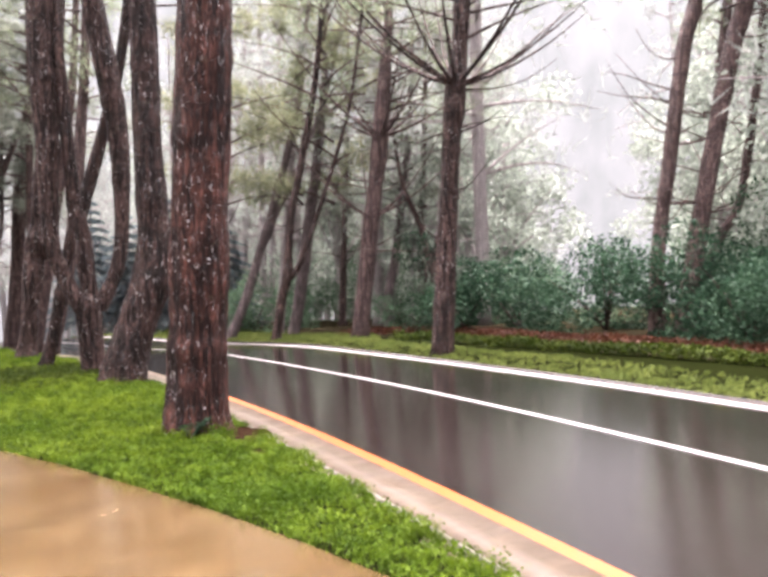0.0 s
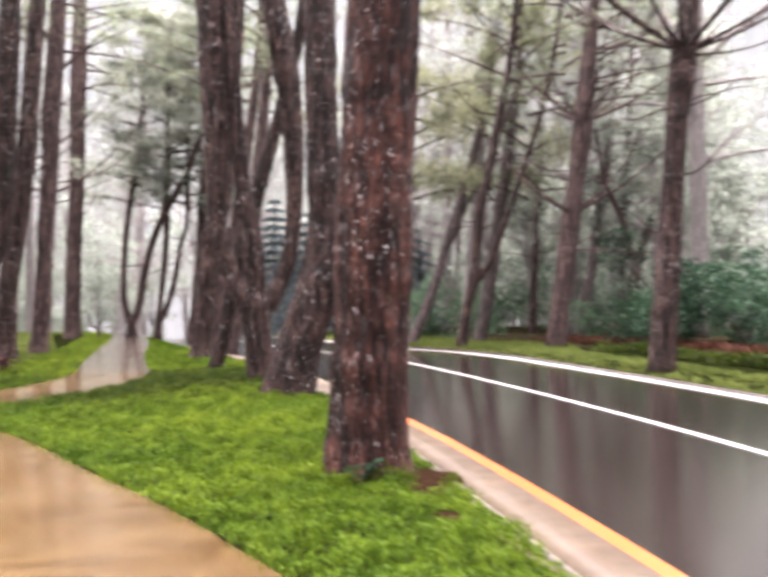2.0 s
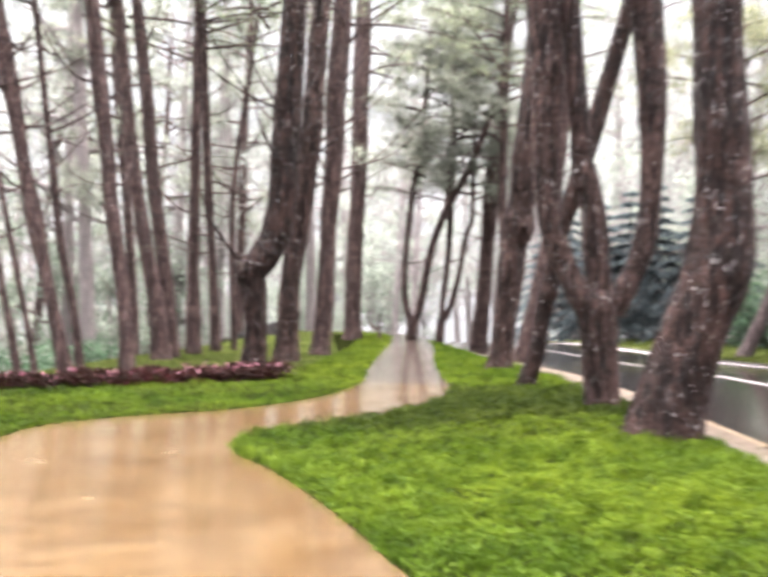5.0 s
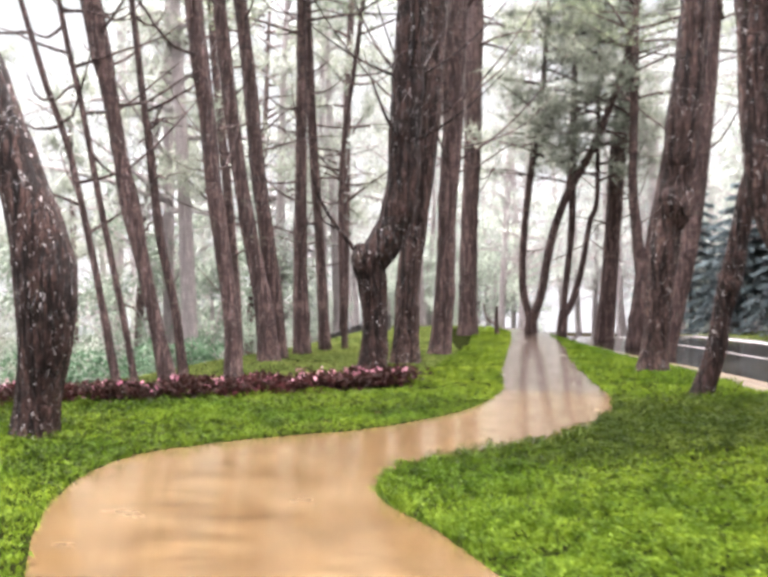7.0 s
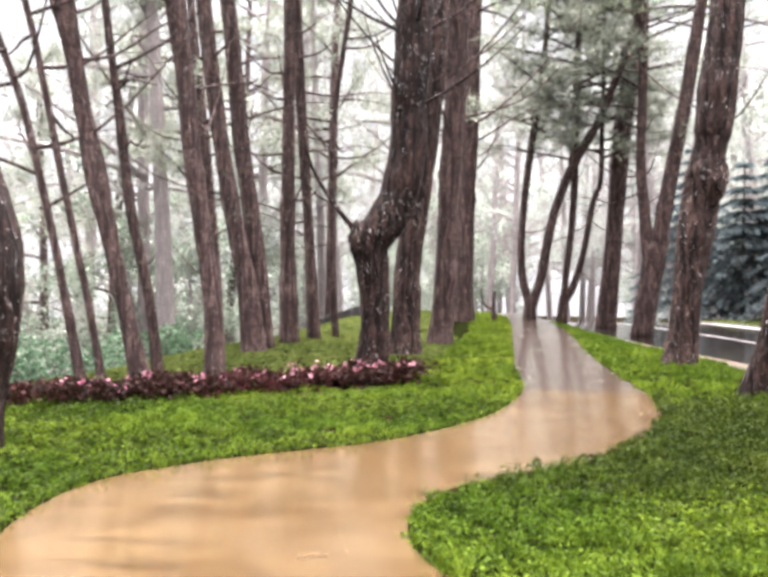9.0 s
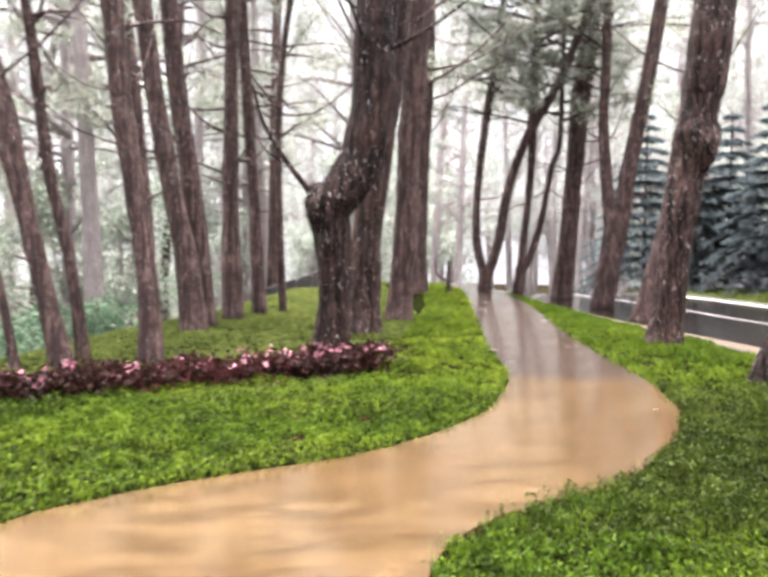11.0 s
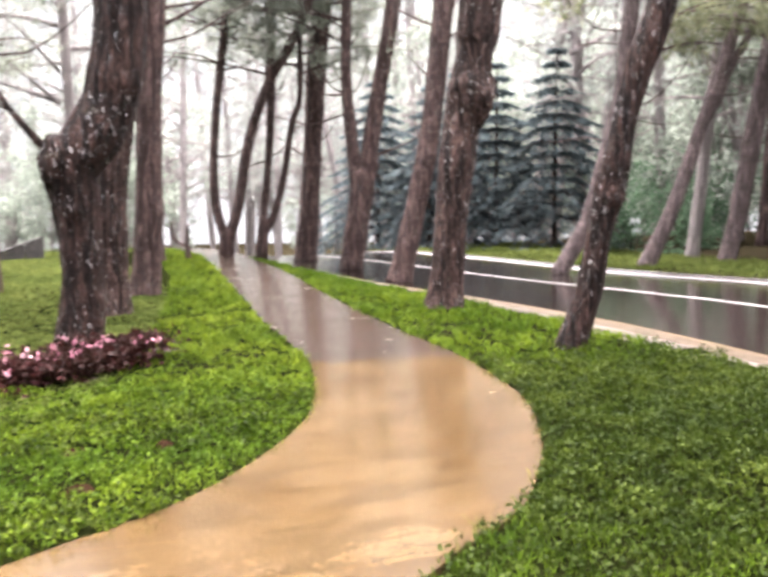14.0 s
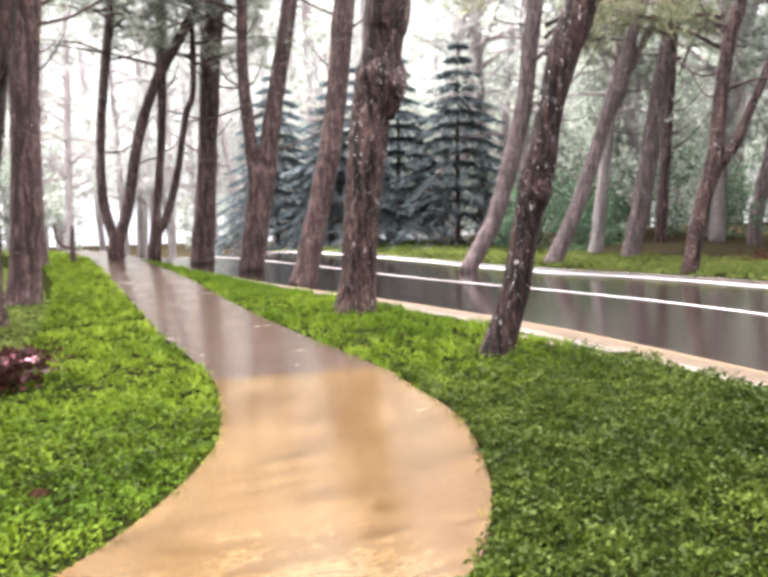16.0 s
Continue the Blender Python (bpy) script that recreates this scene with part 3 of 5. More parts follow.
def pine(x, y, turn, stems, label, sides=14, fine=0, top=14.0, whorls=(), bark=None, crown_from=None, far=False, burls=(), pool=None):
    """A pine at (x, y): stems are rows of (sideways offset, height, radius) in the upright plane turned by `turn` degrees."""
    rng = np.random.default_rng(int(abs(x * 131 + y * 17) * 10))
    ca, sa = math.cos(radians(turn)), -math.sin(radians(turn))
    gz = float(ground_z(x, y))
    root = new("pine_tree")
    root.location = (x, y, gz)
    seed = float(rng.uniform(0, 50))
    bark = bark or BARK
    tips = []
    for k, st in enumerate(stems):
        pts = [(o * ca, o * sa, z - gz) for o, z, r in st]
        rad = [r for o, z, r in st]
        if k == 0:
            pts[0] = (pts[0][0], pts[0][1], -0.08)
        tall = st[-1][1] > 2.9 and top > 0 and st[-1][2] > 0.034 and abs(st[-1][0] - st[-2][0]) < 0.6 * abs(st[-1][1] - st[-2][1])
        if tall:
            (x0, y0, z0), (x1, y1, z1) = pts[-2], pts[-1]
            lx, ly = (x1 - x0) / max(z1 - z0, 0.3), (y1 - y0) / max(z1 - z0, 0.3)
            goal = top * rng.uniform(0.9, 1.1)
            for s in (0.35, 0.7, 1.0):
                dz = (goal - z1) * s
                if dz > 0.3:
                    bend = 0.8 if s < 0.5 else 0.6
                    pts.append((x1 + lx * dz * bend, y1 + ly * dz * bend, z1 + dz))
                    rad.append(rad[-1] * (0.78 if s < 1 else 0.35))
            tips.append((pts, rad))
        if k == 0 and len(stems) > 1 and not tall:
            (x0, y0, z0), r0 = pts[-1], rad[-1]
            pts += [(x0, y0, z0 + 0.7 * r0), (x0, y0, z0 + 1.1 * r0)]
            rad += [r0 * 0.7, r0 * 0.15]
        if k == 0:
            v, f = tube(pts, rad, sides, 0.085 if fine else 0.06, 0.22 if fine else 0.2, seed, 0.10 if fine else (0.7 if far else 0.3))
        else:
            v, f = tube(pts, rad, max(8, int(sides * 0.7)), 0.06, 0, seed + k, 0.14 if fine else 0.35)
        child("trunk" if k == 0 else "limb", mesh_of("trunk" if k == 0 else "limb", v, f, bark), root)
    for k, (o, h, toward, r) in enumerate(burls):
        burl(root, (o * ca - toward * sa * -1, o * sa - toward * ca, h), r, bark, seed + k)
    for h, n, reach in whorls:
        for j in range(n):
            a_ = 2 * math.pi * (j + rng.uniform(-0.3, 0.3)) / n
            base = np.array([np.interp(h, [p[2] for p in tips[0][0]], [p[i] for p in tips[0][0]]) for i in (0, 1)] + [h])
            ln = reach * rng.uniform(0.6, 1.1)
            rise = rng.uniform(0.45, 1.3)
            out = np.array([math.cos(a_), math.sin(a_), 0])
            pts = [base + out * ln * s + np.array([0, 0, rise * ln * s * (0.45 + 0.55 * s)]) for s in (0, 0.35, 0.7, 1)]
            thick = 0.05 if reach > 3 else 0.032
            child("branch", mesh_of("branch", *tube(pts, [thick, thick * 0.65, thick * 0.4, 0.007], 6, ring=0.5), bark), root)
    if not fine and tips:
        line = np.array(tips[0][0])
        for j in range(int(rng.integers(8, 15))):
            h = rng.uniform(2.2, 7.5)
            a_ = rng.uniform(0, 2 * math.pi)
            base = np.array([np.interp(h, line[:, 2], line[:, i]) for i in (0, 1)] + [h])
            ln, rise = rng.uniform(0.6, 2.4), rng.uniform(-0.1, 0.9)
            out = np.array([math.cos(a_), math.sin(a_), 0])
            pts = [base + out * ln * s + np.array([0, 0, rise * ln * s * s + 0.1 * math.sin(5 * s + j)]) for s in (0, 0.35, 0.7, 1)]
            child("branch", mesh_of("branch", *tube(pts, [0.028, 0.02, 0.013, 0.005], 5, ring=0.6), bark), root)
    for pts, rad in tips:
        goal = pts[-1][2]
        crowns = pool or (FAR_CROWNS if far else CROWNS)
        br, nd = crowns[int(rng.integers(len(crowns)))]
        low = crown_from if crown_from is not None else goal * (0.62 if fine else 0.5)
        cx = np.interp((low + goal) / 2, [p[2] for p in pts], [p[0] for p in pts])
        cy = np.interp((low + goal) / 2, [p[2] for p in pts], [p[1] for p in pts])
        for nm, me in (("branchwork", br), ("crown", nd)):
            c = tagged(child(nm, me, root), kind="stuff")
            c.location, c.rotation_euler = (cx, cy, low), (0, 0, float(rng.uniform(0, 6.28)) if nm == "branchwork" else c_turn)
            c.scale = (1, 1, (goal + 0.6 - low) / 8.5)
            c_turn = c.rotation_euler[2]
    return tagged(root, label, "tree", "pines of the wood")


pine(3.4, 8.85, 26.5, [
     [(-0, 0.05, 0.377), (0.01, 0.29, 0.339), (0.04, 1.05, 0.312), (0.06, 1.63, 0.32), (0.1, 2.72, 0.298), (0.16, 3.97, 0.302)]],
     'thick pine trunk with wet reddish-brown flaking bark beside the kerb', sides=40, fine=1, top=15, bark=BARK_RED)
pine(3.99, 13.49, 11.1, [
     [(-0.01, 0.12, 0.368), (0.11, 0.57, 0.314), (0.3, 1.17, 0.29), (0.48, 1.71, 0.304), (0.53, 2.42, 0.257), (0.5, 3.13, 0.246), (0.47, 3.68, 0.226), (0.45, 4.77, 0.221)]],
     'leaning thick pine with dark wet bark beside the kerb', sides=32, fine=1, top=15, bark=BARK_DARK)
pine(4.14, 15.56, 11.1, [
     [(-0.02, 0.12, 0.205), (-0.07, 0.82, 0.211), (-0.1, 1.33, 0.24)],
     [(-0.19, 1.23, 0.156), (-0.43, 1.7, 0.131), (-0.66, 2.3, 0.131), (-0.71, 3.17, 0.165), (-0.72, 4.18, 0.194), (-0.79, 5.52, 0.2)],
     [(-0.05, 1.29, 0.156), (-0.1, 1.76, 0.143), (-0.17, 2.5, 0.143), (-0.26, 2.94, 0.134), (-0.29, 3.02, 0.126)],
     [(0.08, 1.23, 0.143), (0.24, 1.56, 0.128), (0.42, 2.03, 0.126), (0.5, 2.71, 0.126), (0.5, 3.85, 0.165), (0.41, 4.85, 0.2), (0.28, 5.52, 0.205)]],
     'pine forking into three stems low down on the lawn strip', sides=28, fine=1, top=14)
pine(4.0, 19, 25.3, [
     [(0, 0, 0.148), (0.19, 0.54, 0.13), (0.28, 1.1, 0.121), (0.39, 1.56, 0.139), (0.49, 2.15, 0.121), (0.63, 2.71, 0.134), (0.83, 3.3, 0.148)]],
     'slender leaning pine with dark wet bark on the lawn strip', sides=28, fine=1, top=13, burls=((0.37, 1.5, 0.0, 0.147),), bark=BARK_DARK)
pine(4.3, 22.3, 25.3, [
     [(0, 0, 0.274), (0.06, 0.5, 0.222), (0.13, 1.45, 0.229), (0.27, 2.71, 0.239), (0.33, 2.84, 0.263), (0.41, 3.34, 0.239), (0.48, 3.97, 0.274)]],
     'straight pine with deeply furrowed grey-brown bark near the road', sides=28, fine=1, top=14, burls=((0.37, 2.8, 0.0, 0.29),))
pine(6.06, 27.79, 25.3, [
     [(0.01, -0.25, 0.25), (0.22, 0.65, 0.224), (0.43, 1.6, 0.198), (0.65, 2.84, 0.198), (0.9, 5.22, 0.19)]],
     'pine with rough brown bark on the strip beside the road', bark=BARK_MID, top=14)
pine(6.21, 30.94, 25.3, [
     [(0, -0.25, 0.269), (0.16, 0.73, 0.269), (0.32, 1.85, 0.281)],
     [(0.19, 1.74, 0.191), (0.05, 2.74, 0.146), (-0.06, 4.19, 0.123), (-0.03, 5.86, 0.112)],
     [(0.36, 1.73, 0.213), (0.56, 3.07, 0.191), (0.76, 4.19, 0.18), (1.04, 5.86, 0.168)]],
     'pine with rough brown bark on the strip beside the road', bark=BARK_MID, top=14)
pine(6.04, 33.92, 25.3, [
     [(0, -0.25, 0.292), (0.15, 1.39, 0.254), (0.28, 3.28, 0.241), (0.41, 5.17, 0.267), (0.57, 6.43, 0.241)]],
     'pine with rough brown bark on the strip beside the road', bark=BARK_MID, top=14)
pine(4.61, 33.03, 25.3, [
     [(0, 0, 0.155), (0.06, 0.57, 0.131)],
     [(0.04, 0.45, 0.096), (0.13, 1.4, 0.09), (0.3, 3.18, 0.096), (0.36, 6.15, 0.108)],
     [(0.07, 0.45, 0.096), (0.32, 0.93, 0.096), (0.6, 1.87, 0.084), (0.83, 3.18, 0.078), (1.03, 3.77, 0.072), (1.06, 5.08, 0.06)]],
     'slender pine with spreading stems at the bend of the path', bark=BARK_MID, top=11, crown_from=4.3, pool=MID_CROWNS)
pine(3.68, 32.84, 25.3, [
     [(0, 0, 0.186), (0.04, 0.48, 0.163)],
     [(0.01, 0.37, 0.128), (-0.22, 1.29, 0.11), (-0.22, 2.56, 0.099), (-0.04, 4.29, 0.099), (0.22, 6.02, 0.093)],
     [(0.08, 0.37, 0.128), (0.33, 1.18, 0.128), (0.51, 2.21, 0.122), (0.75, 3.14, 0.116), (1.13, 4.06, 0.116), (1.73, 5.09, 0.11), (2.15, 6.02, 0.104)],
     [(1.1, 4, 0.081), (1.21, 4.98, 0.081), (1.25, 6.02, 0.081)]],
     'slender pine with spreading stems at the bend of the path', bark=BARK_MID, top=11, crown_from=4.8, pool=MID_CROWNS)
pine(2.64, 31.96, 25.3, [
     [(-0, 0, 0.077), (-0.04, 0.33, 0.055), (-0.02, 0.76, 0.033)],
     [(-0.04, 0.31, 0.044), (-0.22, 0.37, 0.038), (-0.36, 0.52, 0.033), (-0.4, 0.87, 0.022)]],
     'small bare sapling at the edge of the path', bark=BARK_MID, top=0)
pine(-0.41, 21.0, 3.8, [
     [(0, -0, 0.25), (0.06, 0.51, 0.20), (0.07, 0.99, 0.20), (0.04, 1.46, 0.23), (0.0, 1.76, 0.25), (0.24, 2.11, 0.275), (0.41, 2.47, 0.265), (0.52, 3.12, 0.25), (0.53, 3.71, 0.24), (0.57, 4.3, 0.25)],
     [(-0.09, 1.78, 0.06), (-0.27, 2.02, 0.042), (-0.52, 2.34, 0.03), (-0.80, 2.80, 0.024), (-0.93, 3.25, 0.016)],
     [(-0.50, 2.32, 0.018), (-0.72, 2.42, 0.012), (-0.88, 2.62, 0.006)]],
     'kinked pine with a burl and bare side branch by flowers', sides=32, fine=1, top=14, whorls=((3.6, 3, 1.5), (4.6, 5, 1.8)), burls=((-0.12, 1.82, 0.10, 0.17), (0.02, 1.36, 0.10, 0.14)), bark=BARK_DARK)
pine(0.1, 23.45, 3.8, [
     [(-0, 0, 0.30), (0.04, 0.59, 0.235), (0.06, 1.46, 0.215), (0.18, 2.4, 0.21), (0.34, 3.48, 0.21), (0.42, 4.2, 0.21), (0.48, 4.93, 0.215)]],
     'thick pine standing in the lawn behind the burled pine', sides=28, fine=1, top=15, whorls=((4.4, 4, 2.2),))
pine(0.79, 25.38, -1.4, [
     [(-0, 0, 0.249), (0.08, 0.72, 0.211), (0.15, 2.06, 0.192), (0.17, 3.02, 0.192), (0.28, 4.47, 0.211), (0.3, 5.9, 0.221), (0.37, 6.86, 0.23)]],
     'tall straight pine on the lawn beside the path', bark=BARK_MID, top=15, whorls=((3.9, 3, 2.6), (5.2, 4, 2.4)))
pine(1.79, 31.82, -1.4, [
     [(-0, 0, 0.291), (0, 0.98, 0.251), (0.04, 2.96, 0.238), (0.13, 4.94, 0.238), (0.16, 7.59, 0.251), (0.19, 8.91, 0.251)]],
     'tall straight pine on the lawn beside the path', bark=BARK_MID, top=15)
pine(-3.42, 15.77, -1.6, [
     [(-0, -0, 0.224), (0.07, 0.47, 0.212), (0.13, 0.91, 0.248), (0.14, 1.44, 0.276), (0.06, 1.93, 0.264), (-0.11, 2.51, 0.216), (-0.29, 3.04, 0.2), (-0.47, 3.58, 0.19), (-0.6, 4.02, 0.18)]],
     'stout swollen pine trunk with dark wet bark beside the path', sides=32, fine=1, top=13, bark=BARK_DARK)
pine(-2.45, 20.48, -1.4, [
     [(0, -0, 0.152), (-0.02, 0.79, 0.124), (-0.14, 1.83, 0.117), (-0.29, 2.86, 0.124), (-0.38, 3.89, 0.124), (-0.55, 5.27, 0.131)]],
     'slim pine leaning over the lower lawn', bark=BARK_MID, top=14)
pine(-3.31, 20.11, -1.4, [
     [(0, 0, 0.148), (-0.19, 0.79, 0.107), (-0.4, 1.79, 0.107), (-0.59, 2.66, 0.148), (-0.74, 3.46, 0.101), (-0.94, 4.6, 0.134), (-1.06, 5.13, 0.148)]],
     'slim pine leaning over the lower lawn', bark=BARK_MID, top=14)
pine(-3.26, 20.73, -1.4, [
     [(0, 0, 0.085), (-0.15, 1.11, 0.071), (-0.37, 2.17, 0.071), (-0.53, 3.58, 0.064), (-0.65, 4.5, 0.053)]],
     'slim pine leaning over the lower lawn', bark=BARK_MID, top=14)
pine(-2.46, 23.76, -1.4, [
     [(0, -0, 0.227), (-0.11, 1.06, 0.175), (-0.36, 2.37, 0.148), (-0.63, 4.1, 0.131), (-0.88, 6.28, 0.131)]],
     'slim pine leaning over the lower lawn', bark=BARK_MID, top=14)
pine(-2.33, 24.32, -1.4, [
     [(0, -0, 0.163), (-0.15, 1.5, 0.154), (-0.45, 3.77, 0.145), (-0.61, 5.58, 0.136), (-0.72, 6.48, 0.127)]],
     'slim pine leaning over the lower lawn', bark=BARK_MID, top=14)
pine(-2.05, 25.4, -1.4, [
     [(0, 0, 0.193), (-0.03, 2, 0.145), (-0.01, 3.94, 0.116), (0, 6.84, 0.097)]],
     'slim pine leaning over the lower lawn', bark=BARK_MID, top=14)
pine(-1.66, 26.33, -1.4, [
     [(0, 0, 0.143), (-0.1, 2.04, 0.102), (-0.26, 4.59, 0.102), (-0.37, 7.14, 0.092)]],
     'slim pine leaning over the lower lawn', bark=BARK_MID, top=14)
pine(-1.25, 26.65, -1.4, [
     [(-0, -0, 0.073), (-0.09, 2.58, 0.063), (-0.01, 4.67, 0.057), (0.29, 6.77, 0.052)]],
     'slim pine leaning over the lower lawn', bark=BARK_MID, top=14)
pine(-4.01, 19.9, -1.4, [
     [(-0, -0, 0.073), (-0.22, 1.11, 0.056), (-0.37, 1.9, 0.05), (-0.71, 3.42, 0.046), (-1.13, 4.67, 0.04)]],
     'thin bare young pine behind the flower bed', bark=BARK_MID, top=11, crown_from=8.0)
pine(-3.76, 19.94, -1.4, [
     [(0, 0, 0.06), (-0.18, 0.98, 0.047), (-0.45, 2.31, 0.047), (-0.79, 4.1, 0.04), (-1.01, 5.09, 0.037)]],
     'thin bare young pine behind the flower bed', bark=BARK_MID, top=11, crown_from=8.0)
pine(11.27, 14.81, 33.5, [
     [(-0, 0.08, 0.25), (0.14, 2.39, 0.219), (0.28, 4.48, 0.198), (0.38, 5.57, 0.24), (0.5, 6.56, 0.188), (0.57, 7.6, 0.177)]],
     'pine with a wide whorl of bare branches across the road', top=13, whorls=((5.75, 14, 4.2), (8.5, 9, 3.5)))
pine(13.04, 21.01, 33.5, [
     [(-0, 0.08, 0.25), (0.21, 1.89, 0.236), (0.38, 3.34, 0.25), (0.53, 4.39, 0.216), (0.66, 5.52, 0.25), (0.86, 7.58, 0.188), (1.02, 9.39, 0.111)]],
     'pine with several whorls of bare branches across the road', bark=BARK_MID, top=13, whorls=((3.4, 5, 3.5), (5.7, 9, 3.6), (8.0, 7, 2.0)))
pine(18.58, 25.08, 33.5, [
     [(0, 0.08, 0.281), (0.06, 2.28, 0.228)],
     [(0.06, 2.19, 0.14), (-0.31, 3.69, 0.105), (-0.89, 5.11, 0.079), (-1.11, 6.34, 0.061)],
     [(0.09, 2.19, 0.14), (0.58, 3.85, 0.105), (1.55, 5.41, 0.07)]],
     'forked young pine on the grass verge across the road', bark=BARK_MID, top=11, pool=FAR_CROWNS)
pine(16.59, 13.46, 33.5, [
     [(0, 0.08, 0.206), (0.1, 2.37, 0.172), (0.37, 4.2, 0.172), (0.77, 6.95, 0.172), (1.08, 8.09, 0.172)]],
     'dark leaning pine behind the shrubs across the road', bark=BARK_MID, top=14)
pine(16.98, 13.02, 33.5, [
     [(0, 0.08, 0.227), (0.33, 2.12, 0.216), (0.8, 4.61, 0.205), (1.28, 6.88, 0.205), (1.62, 8.01, 0.205)]],
     'dark leaning pine behind the shrubs across the road', bark=BARK_MID, top=14)
pine(18.45, 13.95, 33.5, [
     [(0, 0.08, 0.184), (0.4, 3.02, 0.148), (0.73, 5.48, 0.135), (1.06, 7.93, 0.123)]],
     'dark leaning pine behind the shrubs across the road', bark=BARK_MID, top=14)
pine(18.53, 13.81, 33.5, [
     [(0, 0.08, 0.159), (0.6, 2.46, 0.123), (1.17, 3.49, 0.11), (1.6, 6.06, 0.104), (1.89, 8.51, 0.098)]],
     'dark leaning pine behind the shrubs across the road', bark=BARK_MID, top=14)
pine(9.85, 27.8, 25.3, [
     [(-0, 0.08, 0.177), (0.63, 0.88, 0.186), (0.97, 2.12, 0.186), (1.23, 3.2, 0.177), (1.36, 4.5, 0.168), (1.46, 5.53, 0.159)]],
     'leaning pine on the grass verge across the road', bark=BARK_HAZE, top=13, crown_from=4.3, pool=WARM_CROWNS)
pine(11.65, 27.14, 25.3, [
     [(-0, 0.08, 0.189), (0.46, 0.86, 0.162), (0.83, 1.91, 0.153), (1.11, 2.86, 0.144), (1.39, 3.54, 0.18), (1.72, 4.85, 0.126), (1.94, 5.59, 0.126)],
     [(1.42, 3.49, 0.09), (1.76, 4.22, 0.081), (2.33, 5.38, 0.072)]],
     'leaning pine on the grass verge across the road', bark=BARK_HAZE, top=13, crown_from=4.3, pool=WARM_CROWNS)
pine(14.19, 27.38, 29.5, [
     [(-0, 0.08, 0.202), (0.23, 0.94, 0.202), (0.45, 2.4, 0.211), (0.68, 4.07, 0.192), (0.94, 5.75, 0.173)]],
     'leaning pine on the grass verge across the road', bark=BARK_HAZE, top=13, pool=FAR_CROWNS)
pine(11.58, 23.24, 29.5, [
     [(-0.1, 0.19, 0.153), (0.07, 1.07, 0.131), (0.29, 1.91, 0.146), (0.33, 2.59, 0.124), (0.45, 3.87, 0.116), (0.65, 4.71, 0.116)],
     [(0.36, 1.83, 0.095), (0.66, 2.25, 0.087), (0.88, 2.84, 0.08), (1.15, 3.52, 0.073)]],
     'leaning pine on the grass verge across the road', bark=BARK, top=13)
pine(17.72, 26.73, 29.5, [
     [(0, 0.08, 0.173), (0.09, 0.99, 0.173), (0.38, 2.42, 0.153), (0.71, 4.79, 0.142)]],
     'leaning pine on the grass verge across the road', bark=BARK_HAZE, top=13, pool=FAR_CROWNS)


# ---- the far wood ----
def wood():
    rng = np.random.default_rng(7)
    kinds = []
    for k in range(5):
        lean = [-0.5, 0.4, 0.0, 0.8, -0.2][k]
        st = [[(0, 0, 0.2), (lean * 0.15, 1.2, 0.17), (lean * 0.5, 4.0, 0.15), (lean, 7.0, 0.13)]]
        spot = [(-15.0, 50.0), (18.5, 38.0), (-7.0, 33.0), (27.0, 17.0), (16.0, 33.5)][k]
        kinds.append(pine(*spot, 30.0 * k, st, "tall slim pine deep in the misty wood", top=15.0 + k % 3, bark=BARK_FAR_HAZE, crown_from=3.6, far=True, sides=9))
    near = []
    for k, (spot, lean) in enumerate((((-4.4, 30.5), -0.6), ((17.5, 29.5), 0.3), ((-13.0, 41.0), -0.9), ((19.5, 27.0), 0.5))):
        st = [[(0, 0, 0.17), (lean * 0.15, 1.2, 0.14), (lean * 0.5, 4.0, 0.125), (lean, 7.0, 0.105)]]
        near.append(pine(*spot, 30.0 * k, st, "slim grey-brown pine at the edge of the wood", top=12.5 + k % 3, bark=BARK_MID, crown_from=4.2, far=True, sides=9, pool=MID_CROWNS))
    spots = []
    tries = 0
    while len(spots) < 175 and tries < 6000:
        tries += 1
        zone = rng.random()
        if zone < 0.30:
            x, y = rng.uniform(-30, -4.6), rng.uniform(21, 62)
        elif zone < 0.60:
            x, y = rng.uniform(14, 46), rng.uniform(2, 62)
        elif zone < 0.92:
            x, y = rng.uniform(-25, 34), rng.uniform(50, 76)
        else:
            x, y = rng.uniform(-9, 1.0), rng.uniform(35, 44)
        if abs(float(road_offset(x, y))) < 5.5:
            continue
        if 0.19 < (x + 0.5) / max(y - 12, 1) < 0.30 and y < 58:
            continue
        if (-0.75 < x / max(y - 8, 1) < -0.17 and rng.random() < 0.85) or (x < 18.5 and y < 17):
            continue
        if x > 12 and 0.9 < x / y < 1.3:
            continue
        if any((x - a) ** 2 + (y - b) ** 2 < 4.0 for a, b in spots):
            continue
        spots.append((x, y))
    for k, (x, y) in enumerate(spots):
        deep = x > 27 or x < -16 or y > 47
        src = kinds[k % 5] if deep or k % 3 or x > 8 else near[k % 4]
        copy_thing(src, pose(x, y, float(ground_z(x, y)), rng.uniform(-4, 4), rng.uniform(-4, 4), rng.uniform(0, 360)) @ Matrix.Scale(rng.uniform(0.85, 1.25), 4))


wood()


